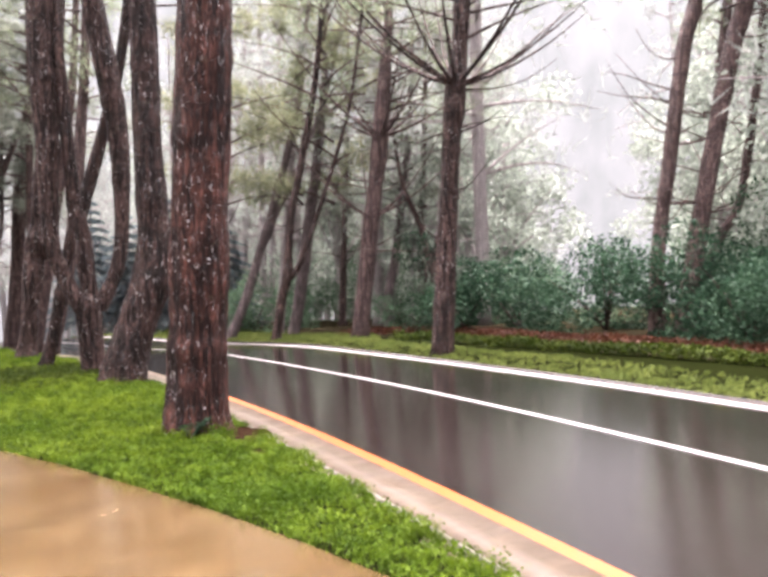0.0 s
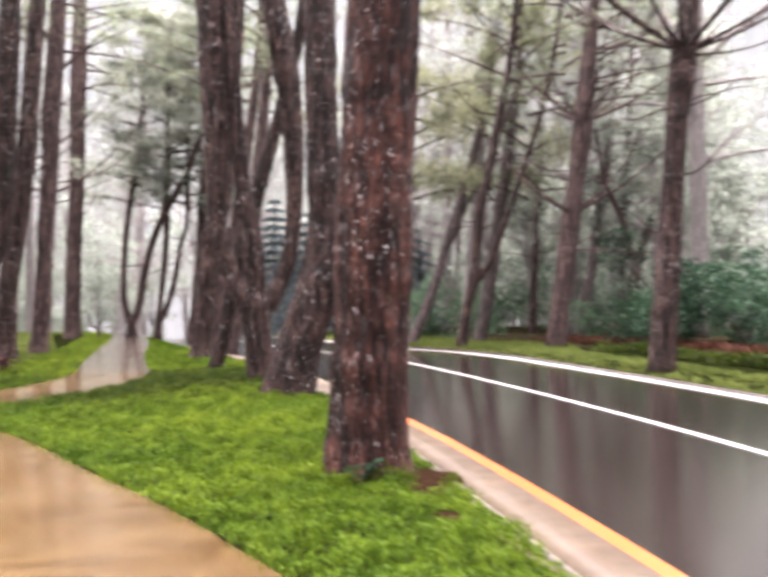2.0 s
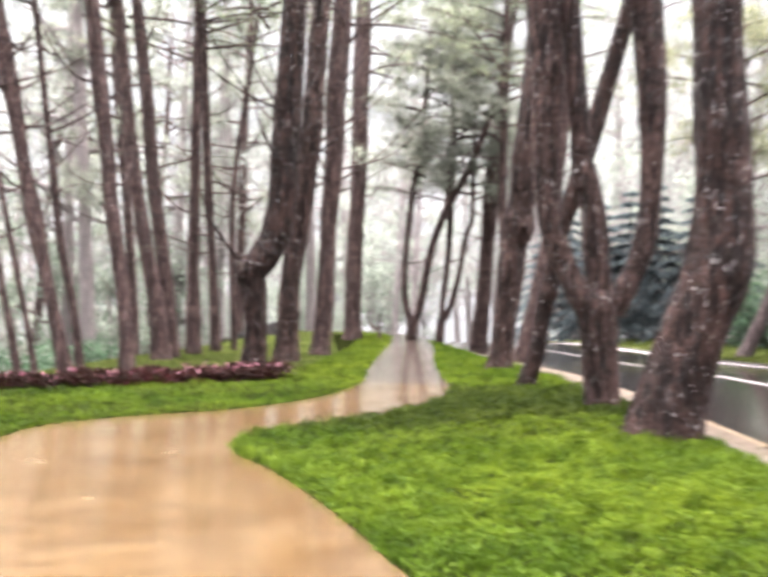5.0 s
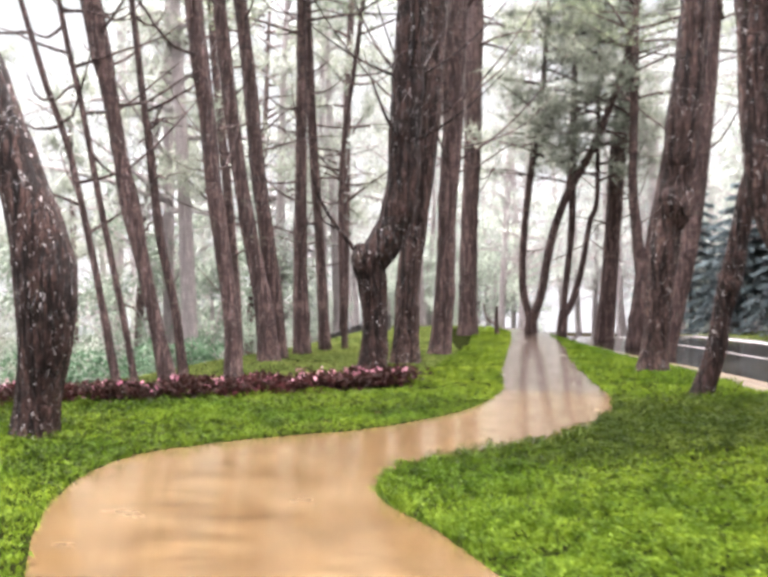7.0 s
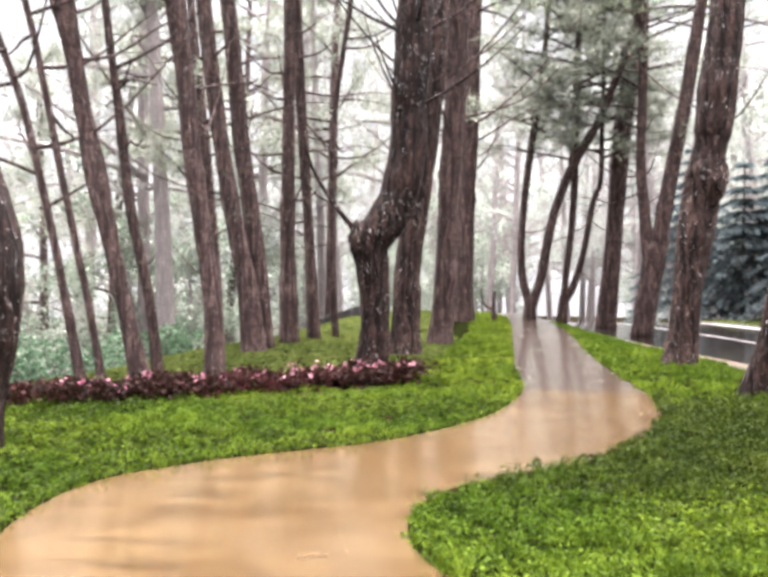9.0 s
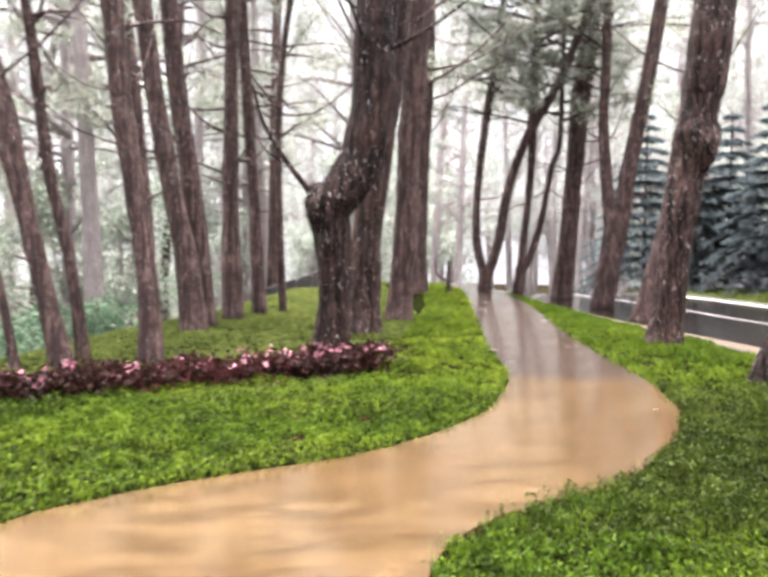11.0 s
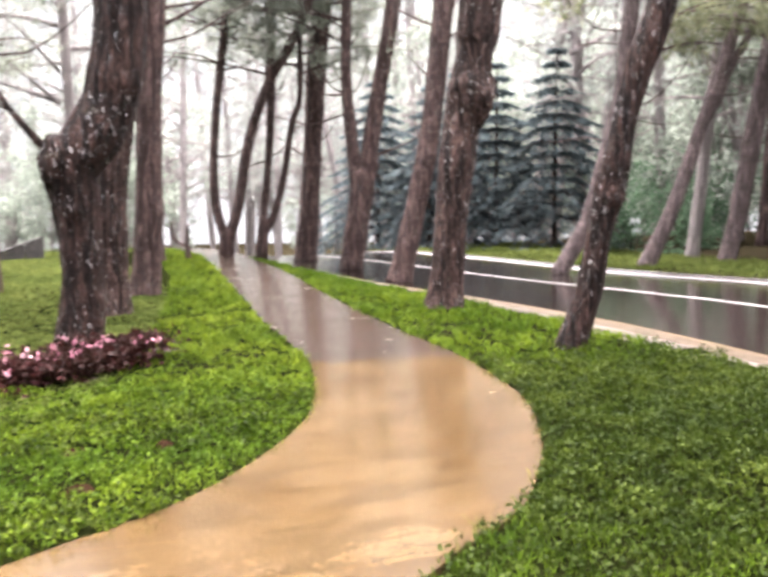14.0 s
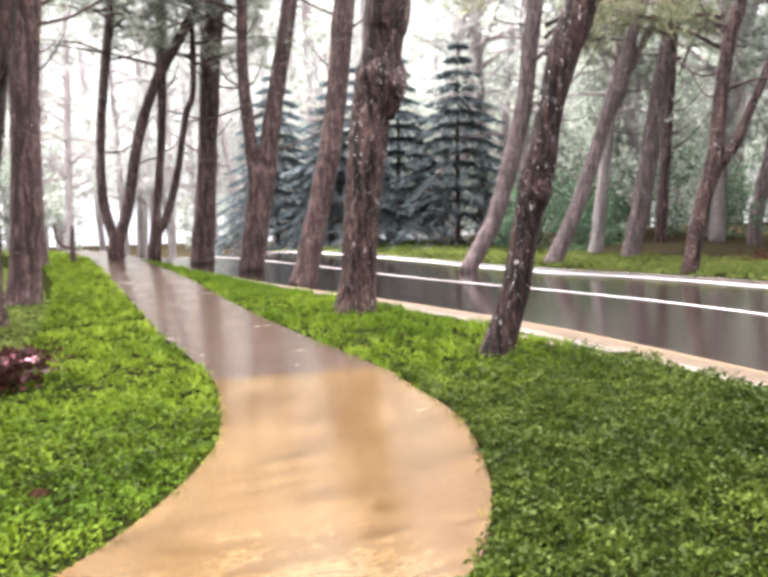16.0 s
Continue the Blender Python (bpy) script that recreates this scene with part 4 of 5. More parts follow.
# ---- tiered conifers across the road ----
def tiered_conifer(x, y, tall, wide, label):
    rng = np.random.default_rng(int(x * 100))
    gz = float(ground_z(x, y))
    root = new("conifer_tree")
    root.location = (x, y, gz)
    child("trunk", mesh_of("trunk", *tube([(0, 0, -0.1), (0, 0, tall * 0.5), (0, 0, tall)], [0.085, 0.05, 0.015], 10, 0.04, 0.2, 3.0), BARK), root)
    tiers = int(tall / 0.42)
    for k in range(tiers):
        s = k / (tiers - 1)
        h = tall * (0.16 + 0.82 * s)
        reach = max(0.18, wide * (1 - s) ** 0.8) * (0.92 + 0.16 * rng.random())
        cen, dirs, limbs = [], [], []
        n = 12 if s < 0.7 else 8
        for j in range(n):
            a_ = 2 * math.pi * (j + 0.5 * (k % 2) + rng.uniform(-0.25, 0.25)) / n
            out = np.array([math.cos(a_), math.sin(a_), 0])
            cross = np.array([-out[1], out[0], 0])
            ln = reach * rng.uniform(0.85, 1.08)
            pts = [np.array([0, 0, h]) + out * ln * q + np.array([0, 0, 0.08 * ln * q - (0.62 - 0.25 * s) * ln * q ** 1.8 + 0.10 * ln * q ** 5]) for q in (0, 0.35, 0.7, 1.0)]
            limbs.append(tube(pts, [0.02, 0.015, 0.01, 0.005], 4, ring=1.0))
            line = spline(pts, 8)
            for q in np.linspace(0.04, 1, 30):
                p = line[int(q * (len(line) - 1))]
                for sgn in (-1, 1):
                    cen.append(p + cross * sgn * rng.uniform(0.0, 0.24) * (1.2 - 0.9 * q) * ln + np.array([0, 0, rng.normal(0.0, 0.012)]))
                    dirs.append(out * 0.9 + cross * sgn * 0.6 + np.array([0, 0, -0.30]))
        v, t = tuft_arrays(rng, np.array(cen), np.array(dirs), 5, 0.19, 0.020, 0.2)
        tier = child("tier", tri_mesh("tier", v, t, NEEDLE_HAZED), root)
        child("branchwork", mesh_of("branchwork", *join(limbs), BARK), tier)
    return tagged(root, label, "tree", "tiered conifers")


tiered_conifer(13.9, 34.0, 5.9, 2.5, "dark blue-green conifer with drooping tiers on the far verge")
tiered_conifer(12.7, 35.4, 5.6, 2.1, "slim dark conifer behind its neighbours on the far verge")
tiered_conifer(12.6, 37.8, 5.8, 2.3, "dark blue-green conifer half hidden behind a leaning pine")
tiered_conifer(11.3, 37.2, 5.2, 2.1, "grey-green conifer with level tiers behind the roadside pines")
tiered_conifer(10.4, 39.4, 6.3, 2.5, "paler grey-green conifer with drooping tiers by the bend")


# ---- shrubs ----
# Paler copy of the shrub leaves, with haze painted into the green.
SHRUB_HAZE = leaf_material("haze_lifted_shrub_leaves", (0.075, 0.135, 0.080), (0.125, 0.195, 0.115), 0.45, 0.4)


def leaf_arrays(rng, cen, length, width, droop=0.2):
    """Small folded leaves at the places given."""
    n = len(cen)
    d = rng.normal(0, 1, (n, 3)) * np.array([1, 1, 0.6]) + np.array([0, 0, droop])
    d /= np.linalg.norm(d, axis=1)[:, None]
    s = np.cross(d, rng.normal(0, 1, d.shape))
    s /= np.linalg.norm(s, axis=1)[:, None]
    ln = length * rng.uniform(0.6, 1.25, (n, 1))
    w = width * rng.uniform(0.7, 1.2, (n, 1))
    v = np.stack([cen, cen + d * ln * 0.5 + s * w, cen + d * ln, cen + d * ln * 0.5 - s * w], 1).reshape(-1, 3)
    i = np.arange(n)[:, None] * 4
    return v, np.concatenate([i + [0, 1, 2], i + [0, 2, 3]], 1).reshape(-1, 3)


def shrub(x, y, wide, tall, label, leaves=5000, mat=None, size=0.11):
    rng = np.random.default_rng(int(abs(x * 77 + y * 31)))
    root = new("shrub")
    root.location = (x, y, float(ground_z(x, y)))
    lumps = rng.normal(0, 1, (16, 3)) * np.array([wide * 0.42, wide * 0.34, tall * 0.24]) + np.array([0, 0, tall * 0.44])
    pick = rng.integers(0, len(lumps), leaves)
    d = rng.normal(0, 1, (leaves, 3))
    d /= np.linalg.norm(d, axis=1)[:, None]
    cen = lumps[pick] + d * (rng.uniform(0.55, 1.0, (leaves, 1)) ** 0.5) * tall * 0.26
    cen[:, 2] = np.maximum(cen[:, 2], 0.05)
    child("foliage", tri_mesh("foliage", *leaf_arrays(rng, cen, size, size * 0.32), mat or SHRUB), root)
    for q in lumps[:7]:
        child("stem", mesh_of("stem", *tube([(0, 0, -0.05), tuple(q * np.array([0.4, 0.4, 0.5])), tuple(q)], [0.035, 0.025, 0.01], 6, ring=0.5), BARK), root)
    return tagged(root, label, "shrub", "shrubs along the wood")


for x, y, wide, tall in ((15.6, 19.6, 2.0, 2.5), (16.6, 18.2, 1.9, 2.3), (17.6, 15.9, 2.3, 2.6), (17.2, 13.2, 2.2, 2.4), (16.6, 11.0, 2.4, 2.6),
                         (16.2, 8.6, 2.4, 2.7), (18.8, 12.4, 2.6, 3.2), ) :
    shrub(x, y, wide, tall, "dense dark green leafy shrub at the edge of the wood")
for x, y, wide, tall in ((16.2, 30.5, 1.9, 2.0), (17.8, 33.0, 2.3, 2.6), (14.4, 31.0, 1.6, 1.9), (20.5, 30.0, 2.4, 2.4), (19.0, 22.0, 2.4, 2.2), (20.5, 18.5, 2.6, 2.4), (21.5, 15.0, 2.6, 2.6),
                         (18.0, 24.5, 2.0, 1.8), (22.5, 24.0, 2.6, 2.4)):
    shrub(x, y, wide, tall, "haze-lightened leafy shrub at the edge of the wood", 3000, SHRUB_HAZE)
def understory():
    """Broad-leaved trees, pale with painted haze, that fill the wood between the pines."""
    rng = np.random.default_rng(21)
    kinds = []
    for k, (x, y) in enumerate(((-9.0, 50.0), (24.0, 50.0), (-17.0, 48.0), (-6.5, 36.0), (22.0, 33.0), (-9.5, 31.0))):
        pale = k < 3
        root = new("broadleaf_tree")
        root.location = (x, y, float(ground_z(x, y)))
        child("trunk", mesh_of("trunk", *tube([(0, 0, -0.1), (0.1, 0.05, 2.0), (0.0, 0.2, 4.5)], [0.09, 0.07, 0.03], 8, 0.04, 0.2, k * 3.0), BARK_FAR_HAZE), root)
        lumps = rng.normal(0, 1, (26, 3)) * np.array([1.1, 1.1, 1.5]) + np.array([0, 0, 3.6])
        n = 4200
        d = rng.normal(0, 1, (n, 3))
        d /= np.linalg.norm(d, axis=1)[:, None]
        cen = lumps[rng.integers(0, len(lumps), n)] + d * rng.uniform(0.3, 1.0, (n, 1)) * 0.62
        cen[:, 2] = np.maximum(cen[:, 2], 0.3)
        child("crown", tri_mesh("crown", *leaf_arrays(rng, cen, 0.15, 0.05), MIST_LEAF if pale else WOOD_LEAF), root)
        for q in lumps[:6]:
            child("limb", mesh_of("limb", *tube([(0.08, 0.05, 1.6), tuple(q * 0.5 + np.array([0, 0, 1.0])), tuple(q)], [0.04, 0.025, 0.01], 5, ring=0.8), BARK_FAR_HAZE), root)
        kinds.append(tagged(root, "broad-leaved tree with haze-paled leaves among the distant pines" if pale else "broad-leaved tree with haze-greyed leaves at the edge of the wood", "tree", "broad-leaved trees of the wood"))
    spots, tries = [], 0
    while len(spots) < 112 and tries < 5000:
        tries += 1
        zone = rng.random()
        if zone < 0.42:
            x, y = rng.uniform(-26, -5.0), rng.uniform(29, 62)
        elif zone < 0.82:
            x, y = rng.uniform(18, 44), rng.uniform(6, 58)
        elif zone < 0.9:
            x, y = rng.uniform(-14, 26), rng.uniform(54, 78)
        else:
            x, y = rng.uniform(-12, -0.5), rng.uniform(38, 45)
        if abs(float(road_offset(x, y))) < 6.5 or 0.17 < (x + 0.5) / max(y - 12, 1) < 0.31 or (-0.75 < x / (y - 8) < -0.17 and rng.random() < 0.8) or (x > 12 and 0.9 < x / y < 1.3) or (x > 12 and y < 46 and rng.random() < 0.45):
            continue
        if any((x - a_) ** 2 + (y - b_) ** 2 < 7.0 for a_, b_ in spots):
            continue
        spots.append((x, y))
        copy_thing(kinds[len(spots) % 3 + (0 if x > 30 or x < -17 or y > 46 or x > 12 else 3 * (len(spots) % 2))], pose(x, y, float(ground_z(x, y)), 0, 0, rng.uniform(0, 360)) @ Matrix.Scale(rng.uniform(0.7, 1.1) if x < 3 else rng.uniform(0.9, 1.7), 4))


understory()

for x, y, wide, tall in ((-6.2, 24.0, 1.8, 1.6), (-7.5, 21.5, 2.0, 1.9), (-5.2, 28.0, 1.6, 1.4)):
    shrub(x, y, wide, tall, "loose green shrub among the pines below the lawn", 2600, SHRUB_HAZE)


# ---- flower bed ----
def flower_bed():
    rng = np.random.default_rng(5)
    root = new("flower_bed")
    root.location = (-2.0, 18.6, 0)
    line = spline([(2.1, 1.55), (1.4, 0.95), (0.6, 0.45), (-0.6, -0.05), (-1.8, -0.55), (-3.4, -1.0)], 12)
    n = 12000
    k = rng.integers(0, len(line) - 1, n)
    p = line[k] + rng.normal(0, 0.17, (n, 2)) + rng.random((n, 1)) * (line[k + 1] - line[k])
    lump = np.array([0.22 + 0.10 * noise.noise((a_ * 2.2, b_ * 2.2, 0)) for a_, b_ in p])
    cen = np.column_stack([p, rng.uniform(0.0, 1.0, n) ** 0.6 * lump])
    child("foliage", tri_mesh("foliage", *leaf_arrays(rng, cen, 0.07, 0.02, 0.5), MAROON), root, "maroon leaves")
    m = 95
    q = rng.integers(0, n, m)
    heads = np.column_stack([p[q], lump[q] * rng.uniform(0.7, 1.08, m) + 0.01])
    petals = np.repeat(heads, 6, 0) + rng.normal(0, 0.018, (m * 6, 3))
    child("blossoms", tri_mesh("blossoms", *leaf_arrays(rng, petals, 0.045, 0.020, 0.3), PINK), root, "pink and white petals")
    tagged(root, "low bed of maroon foliage with pink and white blossoms", "flower bed")


flower_bed()


def low_planting(name, pts, wide, tall, n, mat, label):
    rng = np.random.default_rng(n)
    line = spline(pts, 10)
    k = rng.integers(0, len(line) - 1, n)
    p = line[k] + rng.normal(0, wide * 0.4, (n, 2)) + rng.random((n, 1)) * (line[k + 1] - line[k])
    z = ground_z(p[:, 0], p[:, 1]) + rng.random(n) ** 0.7 * tall * np.array([0.75 + 0.5 * noise.noise((a_, b_, 5.0)) for a_, b_ in p])
    v, t = leaf_arrays(rng, np.column_stack([p, z]), 0.09, 0.028, 0.5)
    tagged(new(name, tri_mesh(name, v, t, mat)), label, "plants", kind="stuff")


low_planting("red_planting", [(14.2, 6.0), (14.6, 10.0), (14.9, 14.5), (15.0, 19.0), (14.6, 24.0)], 0.7, 0.22, 9000, RUST, "low rust-red bedding plants before the shrubs")
low_planting("green_hedge", [(12.6, 4.0), (13.1, 9.0), (13.2, 14.0), (13.0, 19.0)], 0.35, 0.3, 9000, COVER, "low clipped green border on the far verge")


# ---- fern at the foot of the kerbside pine ----
def fern(x, y, label):
    rng = np.random.default_rng(17)
    root = new("fern")
    root.location = (x, y, float(ground_z(x, y)))
    for j in range(9):
        a_ = -2.0 + 0.32 * j + rng.uniform(-0.2, 0.2) - 0.6
        out = np.array([math.cos(a_), math.sin(a_), 0])
        cross = np.array([-out[1], out[0], 0])
        ln = rng.uniform(0.22, 0.36)
        stem = spline([out * ln * q * 0.6 + np.array([0, 0, ln * (1.15 * q - 0.55 * q * q)]) for q in (0, 0.4, 0.75, 1.0)], 5)
        verts, tris = [], []
        for k, q in enumerate(stem[2:]):
            w = 0.075 * math.sin(math.pi * (k + 1.5) / (len(stem) + 1))
            for sgn in (-1, 1):
                i = len(verts)
                verts += [q, q + cross * sgn * w * 0.5 + out * 0.018, q + cross * sgn * w + out * 0.01 - np.array([0, 0, 0.012])]
                tris.append((i, i + 1, i + 2))
        child("frond", tri_mesh("frond", np.array(verts), np.array(tris), SHRUB), root)
    return tagged(root, label, "fern")


fern(3.2, 8.47, "small dark green fern at the foot of the pine")

# ---- grass ----
SOIL_SPOTS = ((-0.65, 17.3, 0.07), (-0.15, 17.25, 0.05), (-0.68, 16.6, 0.07), (3.45, 7.4, 0.10), (3.84, 8.55, 0.23), (3.68, 8.2, 0.2))


def soil_spots():
    m, nt, b = material("dark_bare_soil", 1.0, spec=0.0)
    n = noise_tex(nt, coords(nt), 30, 6, 0.7)
    nt.links.new(ramp(nt, n, [(0.3, (0.006, 0.003, 0.002)), (0.7, (0.022, 0.012, 0.007))]), b.inputs["Base Color"])
    bump(nt, b, n, 0.8, 0.03)
    for x, y, r in SOIL_SPOTS:
        verts, faces = [(0, 0, 0.03)], []
        for k in range(1, 6):
            for j in range(20):
                a_ = 2 * math.pi * j / 20
                q = r * 1.25 * k / 5 * (1 + 0.3 * noise.noise((x + math.cos(a_) * 1.5, y + math.sin(a_) * 1.5, 0)))
                px, py = q * math.cos(a_), q * math.sin(a_)
                verts.append((px, py, 0.03 * (1 - (k / 5) ** 2) - 0.012 + 0.02 * noise.noise((px * 9, py * 9, x)) + float(ground_z(x + px, y + py) - ground_z(x, y))))
        faces += [(0, 1 + j, 1 + (j + 1) % 20) for j in range(20)]
        for k in range(4):
            for j in range(20):
                j2 = (j + 1) % 20
                faces.append((1 + k * 20 + j, 21 + k * 20 + j, 21 + k * 20 + j2, 1 + k * 20 + j2))
        ob = new("bare_soil", mesh_of("bare_soil", verts, faces, m))
        ob.location = (x, y, float(ground_z(x, y)) + 0.012)
        tagged(ob, "small patch of dark bare soil in the lawn", "soil", "soil patches")


soil_spots()

def grass(name, box, per_m2, tall, wide, mat, label, keep, blades=5, leafy=False, seed=1):
    rng = np.random.default_rng(seed)
    x0, y0, x1, y1 = box
    n = int((x1 - x0) * (y1 - y0) * per_m2)
    p = np.column_stack([rng.uniform(x0, x1, n), rng.uniform(y0, y1, n)])
    off = road_offset(p[:, 0], p[:, 1])
    ok = ~on_path(p[:, 0], p[:, 1]) & ((off < -NEAR_HALF - GUTTER_WIDE - 0.06) | (off > FAR_HALF + 0.15)) & keep(p[:, 0], p[:, 1], off, rng)
    for sx, sy, sr in SOIL_SPOTS:
        ok &= np.hypot(p[:, 0] - sx, p[:, 1] - sy) > sr * rng.uniform(0.75, 1.25, len(p))
    p = p[ok]
    n = len(p)
    lush = np.array([0.85 + 0.5 * noise.noise((a_ * 1.3, b_ * 1.3, 9.0)) + 0.95 * noise.noise((a_ * 3.6, b_ * 3.6, 2.0)) for a_, b_ in p])
    lush = np.maximum(lush, 0.3) if tall > 0.04 else np.full(n, 1.0)
    mound = np.array([noise.noise((a_ * 3.1, b_ * 3.1, 6.0)) + 0.5 * noise.noise((a_ * 7.3, b_ * 7.3, 8.0)) for a_, b_ in p])
    base = np.column_stack([p, ground_z(p[:, 0], p[:, 1]) - 0.01 + (0.055 * np.clip(mound + 0.15, 0, 1) if leafy else 0)])
    c = np.repeat(base, blades, 0) + np.column_stack([rng.normal(0, 0.018, (n * blades, 2)), np.zeros(n * blades)])
    h = np.repeat(lush, blades)[:, None] * tall * rng.uniform(0.5, 1.2, (n * blades, 1))
    if leafy:
        c[:, 2] += h[:, 0] * rng.uniform(0.4, 1.0, n * blades)
        v, t = leaf_arrays(rng, c, wide * 3.0, wide, 0.35)
    else:
        lean = rng.normal(0, 0.55, (n * blades, 2))
        a_ = rng.uniform(0, 2 * np.pi, n * blades)
        s = np.column_stack([np.cos(a_), np.sin(a_), np.zeros(len(a_))]) * wide
        mid = c + np.column_stack([lean * h * 0.4, h[:, 0] * 0.65])
        tip = c + np.column_stack([lean * h * 1.1, h[:, 0]])
        v = np.stack([c - s, c + s, mid + s * 0.7, mid - s * 0.7, tip], 1).reshape(-1, 3)
        i = np.arange(len(c))[:, None] * 5
        t = np.concatenate([i + [0, 1, 2], i + [0, 2, 3], i + [3, 2, 4]], 1).reshape(-1, 3)
    tagged(new(name, tri_mesh(name, v, t, mat)), label, "grass", kind="stuff")


def strip_side(x, y, off, rng):
    return (off < 0) & (x > (PATH_L[:, 0] + PATH_R[:, 0])[np.argmin(np.abs(y[:, None] - PATH_R[None, :, 1]), 1)] / 2)


def west_side(x, y, off, rng):
    return (off < 0) & ~strip_side(x, y, off, rng)


def ridge(x, y):
    """The longer grass between the path and the line of thick pines."""
    return x > np.interp(y, (18.2, 20.5, 24, 28, 35), (-0.6, 0.1, 0.9, 1.6, 2.2))


def covered(x, y, rng):
    """Where the leafy ground cover takes over from the grass."""
    chance = smooth01((y - 12.6) / 3.0) * smooth01((19.2 - y) / 2.0) * (0.35 + 0.65 * smooth01((x - 0.6) / 1.6))
    return rng.random(len(x)) < chance


grass("leafy_lawn", (0.0, 2.2, 6.0, 14.5), 620, 0.085, 0.0095, GRASS, "small-leaved bright green lawn cover",
      lambda x, y, o, r: strip_side(x, y, o, r), 4, True, seed=11)
grass("leafy_lawn", (-6.0, 10.0, 3.5, 19.0), 420, 0.075, 0.0095, GRASS, "small-leaved bright green lawn cover",
      lambda x, y, o, r: west_side(x, y, o, r), 4, True, seed=12)
grass("lawn_grass", (0.0, 2.2, 6.0, 13.9), 420, 0.085, 0.0042, GRASS, "bright green wet grass strip between path and road",
      lambda x, y, o, r: strip_side(x, y, o, r), seed=1)
grass("lawn_grass", (-0.2, 13.9, 6.0, 18.5), 520, 0.075, 0.004, GRASS, "bright green wet grass strip between path and road",
      lambda x, y, o, r: strip_side(x, y, o, r) & ~covered(x, y, r), seed=2)
grass("ground_cover", (-0.2, 12.4, 6.0, 19.3), 1150, 0.075, 0.011, COVER, "dark green leafy ground cover beside the path",
      lambda x, y, o, r: strip_side(x, y, o, r) & covered(x, y, r), 4, True, seed=3)
grass("lawn_grass", (1.5, 18.5, 8.0, 38), 200, 0.08, 0.008, GRASS, "bright green grass strip beside the road",
      lambda x, y, o, r: strip_side(x, y, o, r), 4, seed=4)
grass("lawn_grass", (-6, 10, 3.5, 18.2), 260, 0.07, 0.004, GRASS, "bright green grass between path and flower bed",
      lambda x, y, o, r: west_side(x, y, o, r), 4, seed=5)
grass("ground_cover", (-6, 9, 2.0, 18.2), 230, 0.09, 0.012, COVER, "leafy dark green patches along the path",
      lambda x, y, o, r: west_side(x, y, o, r) & (np.array([noise.noise((a_ * 0.7, b_ * 0.7, 1.0)) for a_, b_ in zip(x, y)]) > -0.12), 4, True, seed=6)
grass("mown_lawn", (-8, 18.2, 1.2, 35), 400, 0.034, 0.012, MOWN, "smooth mown green lawn sloping down under the pines",
      lambda x, y, o, r: west_side(x, y, o, r) & ~ridge(x, y), 4, seed=7)
grass("lawn_grass", (-2, 18.2, 4.0, 35), 230, 0.07, 0.008, GRASS_BRIGHT, "bright green grass along the path",
      lambda x, y, o, r: west_side(x, y, o, r) & ridge(x, y), 4, seed=9)
grass("verge_grass", (9, 2, 19, 36), 150, 0.085, 0.010, MOWN, "pale green grass verge across the road",
      lambda x, y, o, r: (o > 0) & (o < 4.2 + 2.2 * smooth01((y - 18) / 6)), 4, seed=8)

grass("far_lawn", (-6, 35, 14, 56), 70, 0.10, 0.020, MOWN, "pale green grass falling away beyond the bend",
      lambda x, y, o, r: y > 34, 4, seed=10)


# ---- the misty distance ----
def backdrop():
    n, rad = 72, 170.0
    verts, faces = [], []
    for k in range(n):
        a_ = 2 * math.pi * k / n
        for z in (-12, 10, 40, 88 + 6 * math.sin(k * 1.7) + 4 * math.sin(k * 4.1)):
            verts.append((rad * math.cos(a_) + 4, rad * math.sin(a_) + 20, z))
    for k in range(n):
        j = (k + 1) % n
        for r in range(3):
            faces.append((k * 4 + r, j * 4 + r, j * 4 + r + 1, k * 4 + r + 1))
    # The ring emits its own pale light to stand for bright mist.
    m, nt, b = material("glowing_mist", 0.9)
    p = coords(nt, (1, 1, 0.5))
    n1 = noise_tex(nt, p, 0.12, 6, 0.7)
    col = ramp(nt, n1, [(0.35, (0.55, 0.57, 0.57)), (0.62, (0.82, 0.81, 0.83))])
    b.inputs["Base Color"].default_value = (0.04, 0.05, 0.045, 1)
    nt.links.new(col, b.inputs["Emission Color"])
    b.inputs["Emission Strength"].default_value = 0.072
    tagged(new("backdrop", mesh_of("backdrop", verts, faces, m)), "glowing ring that stands for the pale misty distance", "backdrop", kind="structure")


backdrop()


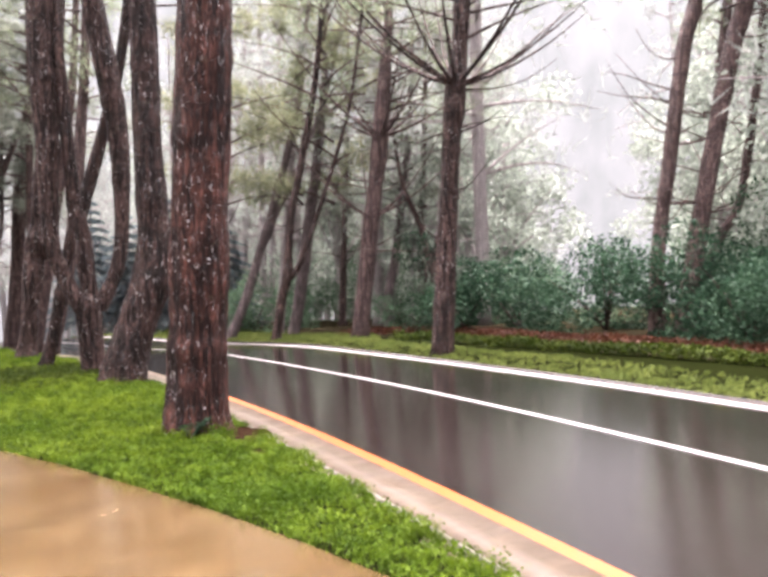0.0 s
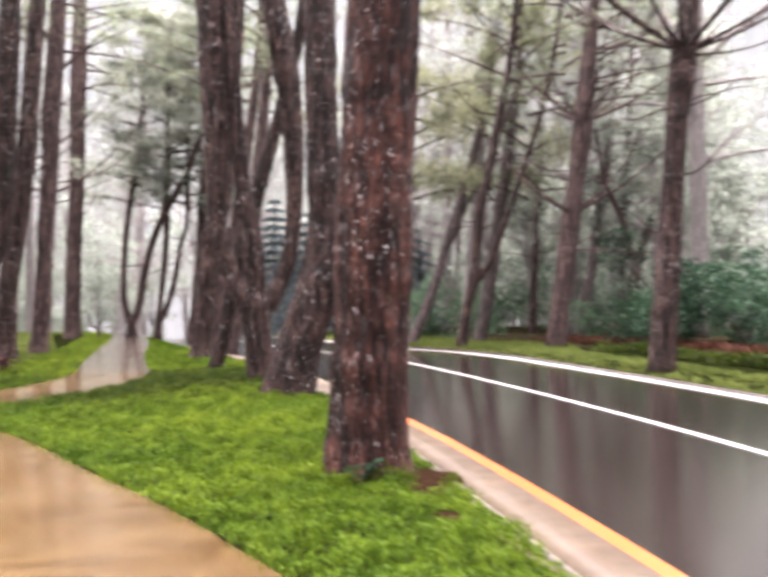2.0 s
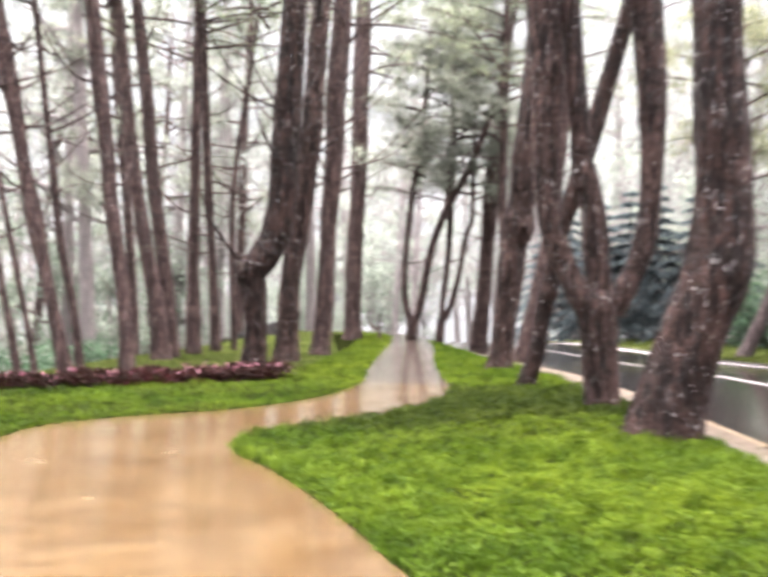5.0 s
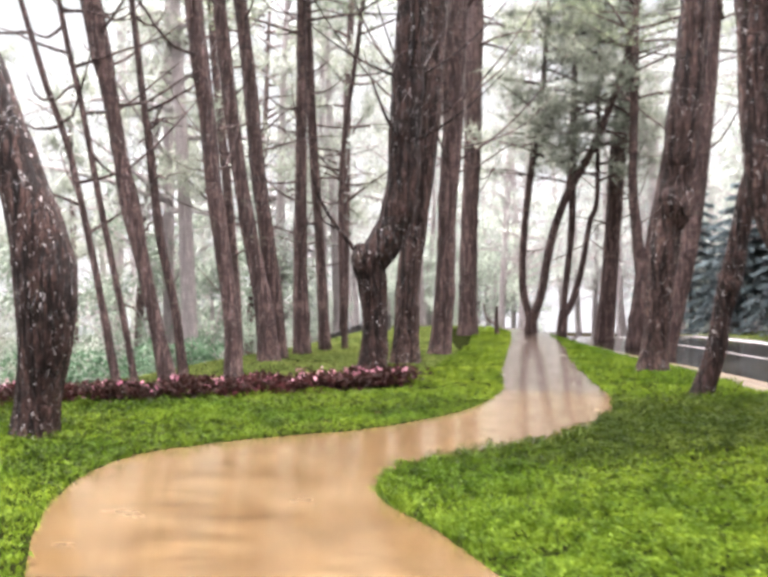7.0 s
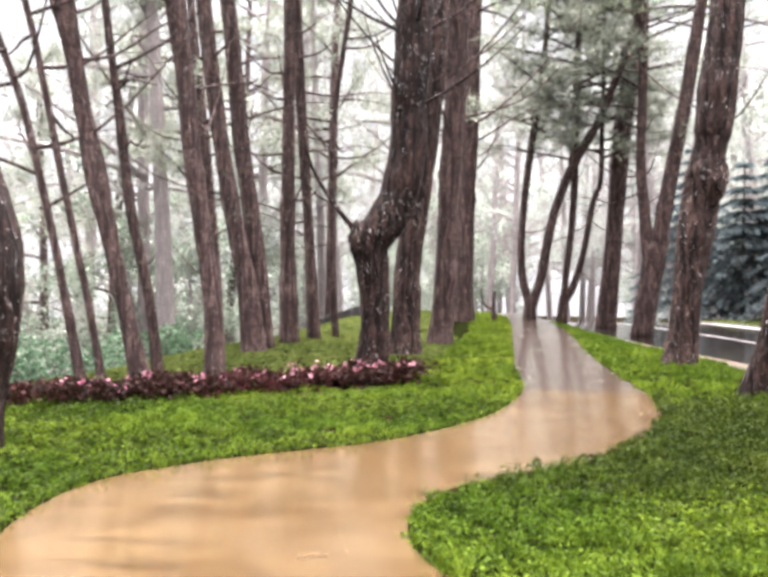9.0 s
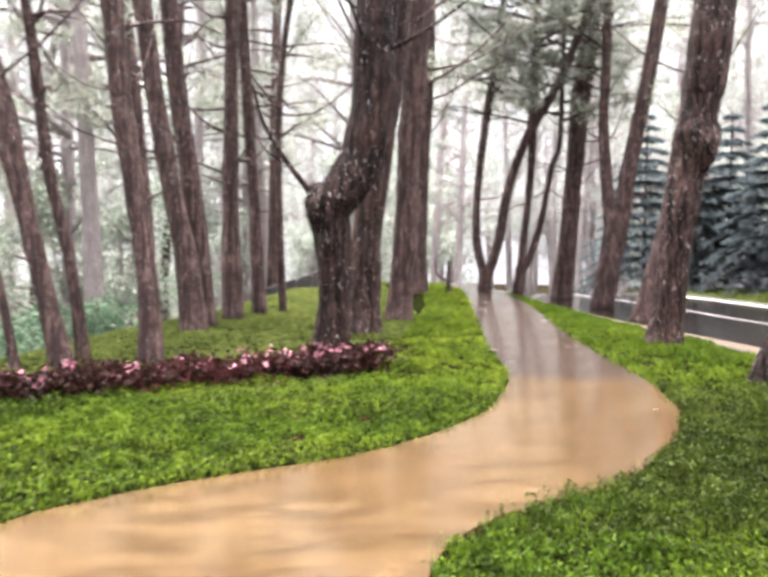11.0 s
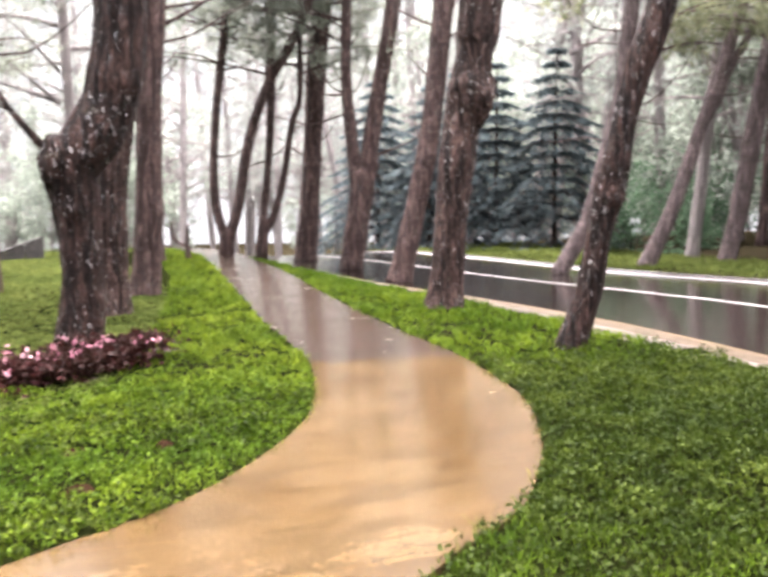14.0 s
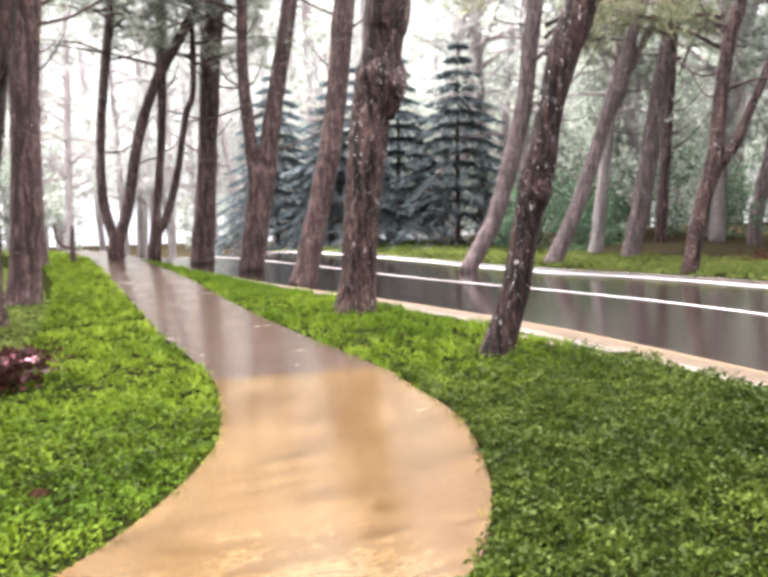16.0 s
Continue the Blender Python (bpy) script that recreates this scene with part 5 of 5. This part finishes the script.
# ---- low wall at the crest ----
def low_wall():
    rng = np.random.default_rng(3)
    root = new("low_wall")
    m, nt, b = material("dark_wall_stone", 0.5)
    g = coords(nt)
    nt.links.new(ramp(nt, noise_tex(nt, g, 6, 6), [(0.3, (0.025, 0.022, 0.022)), (0.7, (0.075, 0.065, 0.062))]), b.inputs["Base Color"])
    bump(nt, b, noise_tex(nt, g, 25, 5), 0.5, 0.02)
    for k in range(5):
        x = -2.3 + 0.42 * k
        z = -0.42 + 0.14 * k
        for nm, (w, d, lo, hi), mat in (("block", (0.205, 0.13, -1.3, 0.26), m), ("coping", (0.212, 0.17, 0.26, 0.31), m)):
            bm = bmesh.new()
            bmesh.ops.create_cube(bm, size=1.0)
            for v in bm.verts:
                v.co = ((v.co.x * 2 * w), (v.co.y * 2 * d), lo + (v.co.z + 0.5) * (hi - lo) + 0.33 * v.co.x * 2 * w)
            bmesh.ops.bevel(bm, geom=list(bm.edges), offset=0.02, segments=2, affect="EDGES")
            me = bpy.data.meshes.new(nm)
            bm.to_mesh(me)
            bm.free()
            me.materials.append(mat)
            ob = child(nm, me, root)
            ob.location = (x, 34.0 + rng.normal(0, 0.01), z)
    tagged(root, "low dark stone wall sloping down the bank at the crest", "wall")


low_wall()


# ---- path slabs ----
def build_path():
    root = tagged(new("footpath"), "winding wet stamped concrete footpath, tan then grey", "path", kind="structure")
    cuts = list(range(0, len(PATH_L) - 1, 6)) + [len(PATH_L) - 1]
    for k, (i, j) in enumerate(zip(cuts[:-1], cuts[1:])):
        tan = PATH_R[i][1] < 18.9
        rows = []
        for q in range(i, j + 1):
            l, r = PATH_L[q], PATH_R[q]
            if q == i or q == j:
                nb = i + 1 if q == i else j - 1
                l = l + (PATH_L[nb] - l) / np.linalg.norm(PATH_L[nb] - l) * 0.002
                r = r + (PATH_R[nb] - r) / np.linalg.norm(PATH_R[nb] - r) * 0.002
            wob = 0.02 * noise.noise((q * 0.7, 1.0, 0))
            rows.append([l + (r - l) * s for s in (-wob * 0.5, 0.25, 0.5, 0.75, 1 + wob * 0.5)])
        c = np.mean([p for row in rows for p in row], axis=0)
        verts, faces = [], []
        w = 5
        for dz in (0.0, -0.09):
            for row in rows:
                for p in row:
                    verts.append((p[0] - c[0], p[1] - c[1], float(ground_z(p[0], p[1])) + dz))
        n = len(rows)
        m = n * w
        for a_ in range(n - 1):
            for b_ in range(w - 1):
                t = a_ * w + b_
                faces.append((t, t + 1, t + w + 1, t + w))
        rim = [b_ for b_ in range(w)] + [a_ * w + w - 1 for a_ in range(1, n)] + [(n - 1) * w + b_ for b_ in range(w - 2, -1, -1)] + [a_ * w for a_ in range(n - 2, 0, -1)]
        for a_, b_ in zip(rim, rim[1:] + rim[:1]):
            faces.append((a_, a_ + m, b_ + m, b_))
        ob = child("slab", mesh_of("slab", verts, faces, TAN if tan else GREY_SLAB, smooth=False), root, "" if tan else "grey wet concrete slab")
        ob.location = (c[0], c[1], 0.012)


build_path()
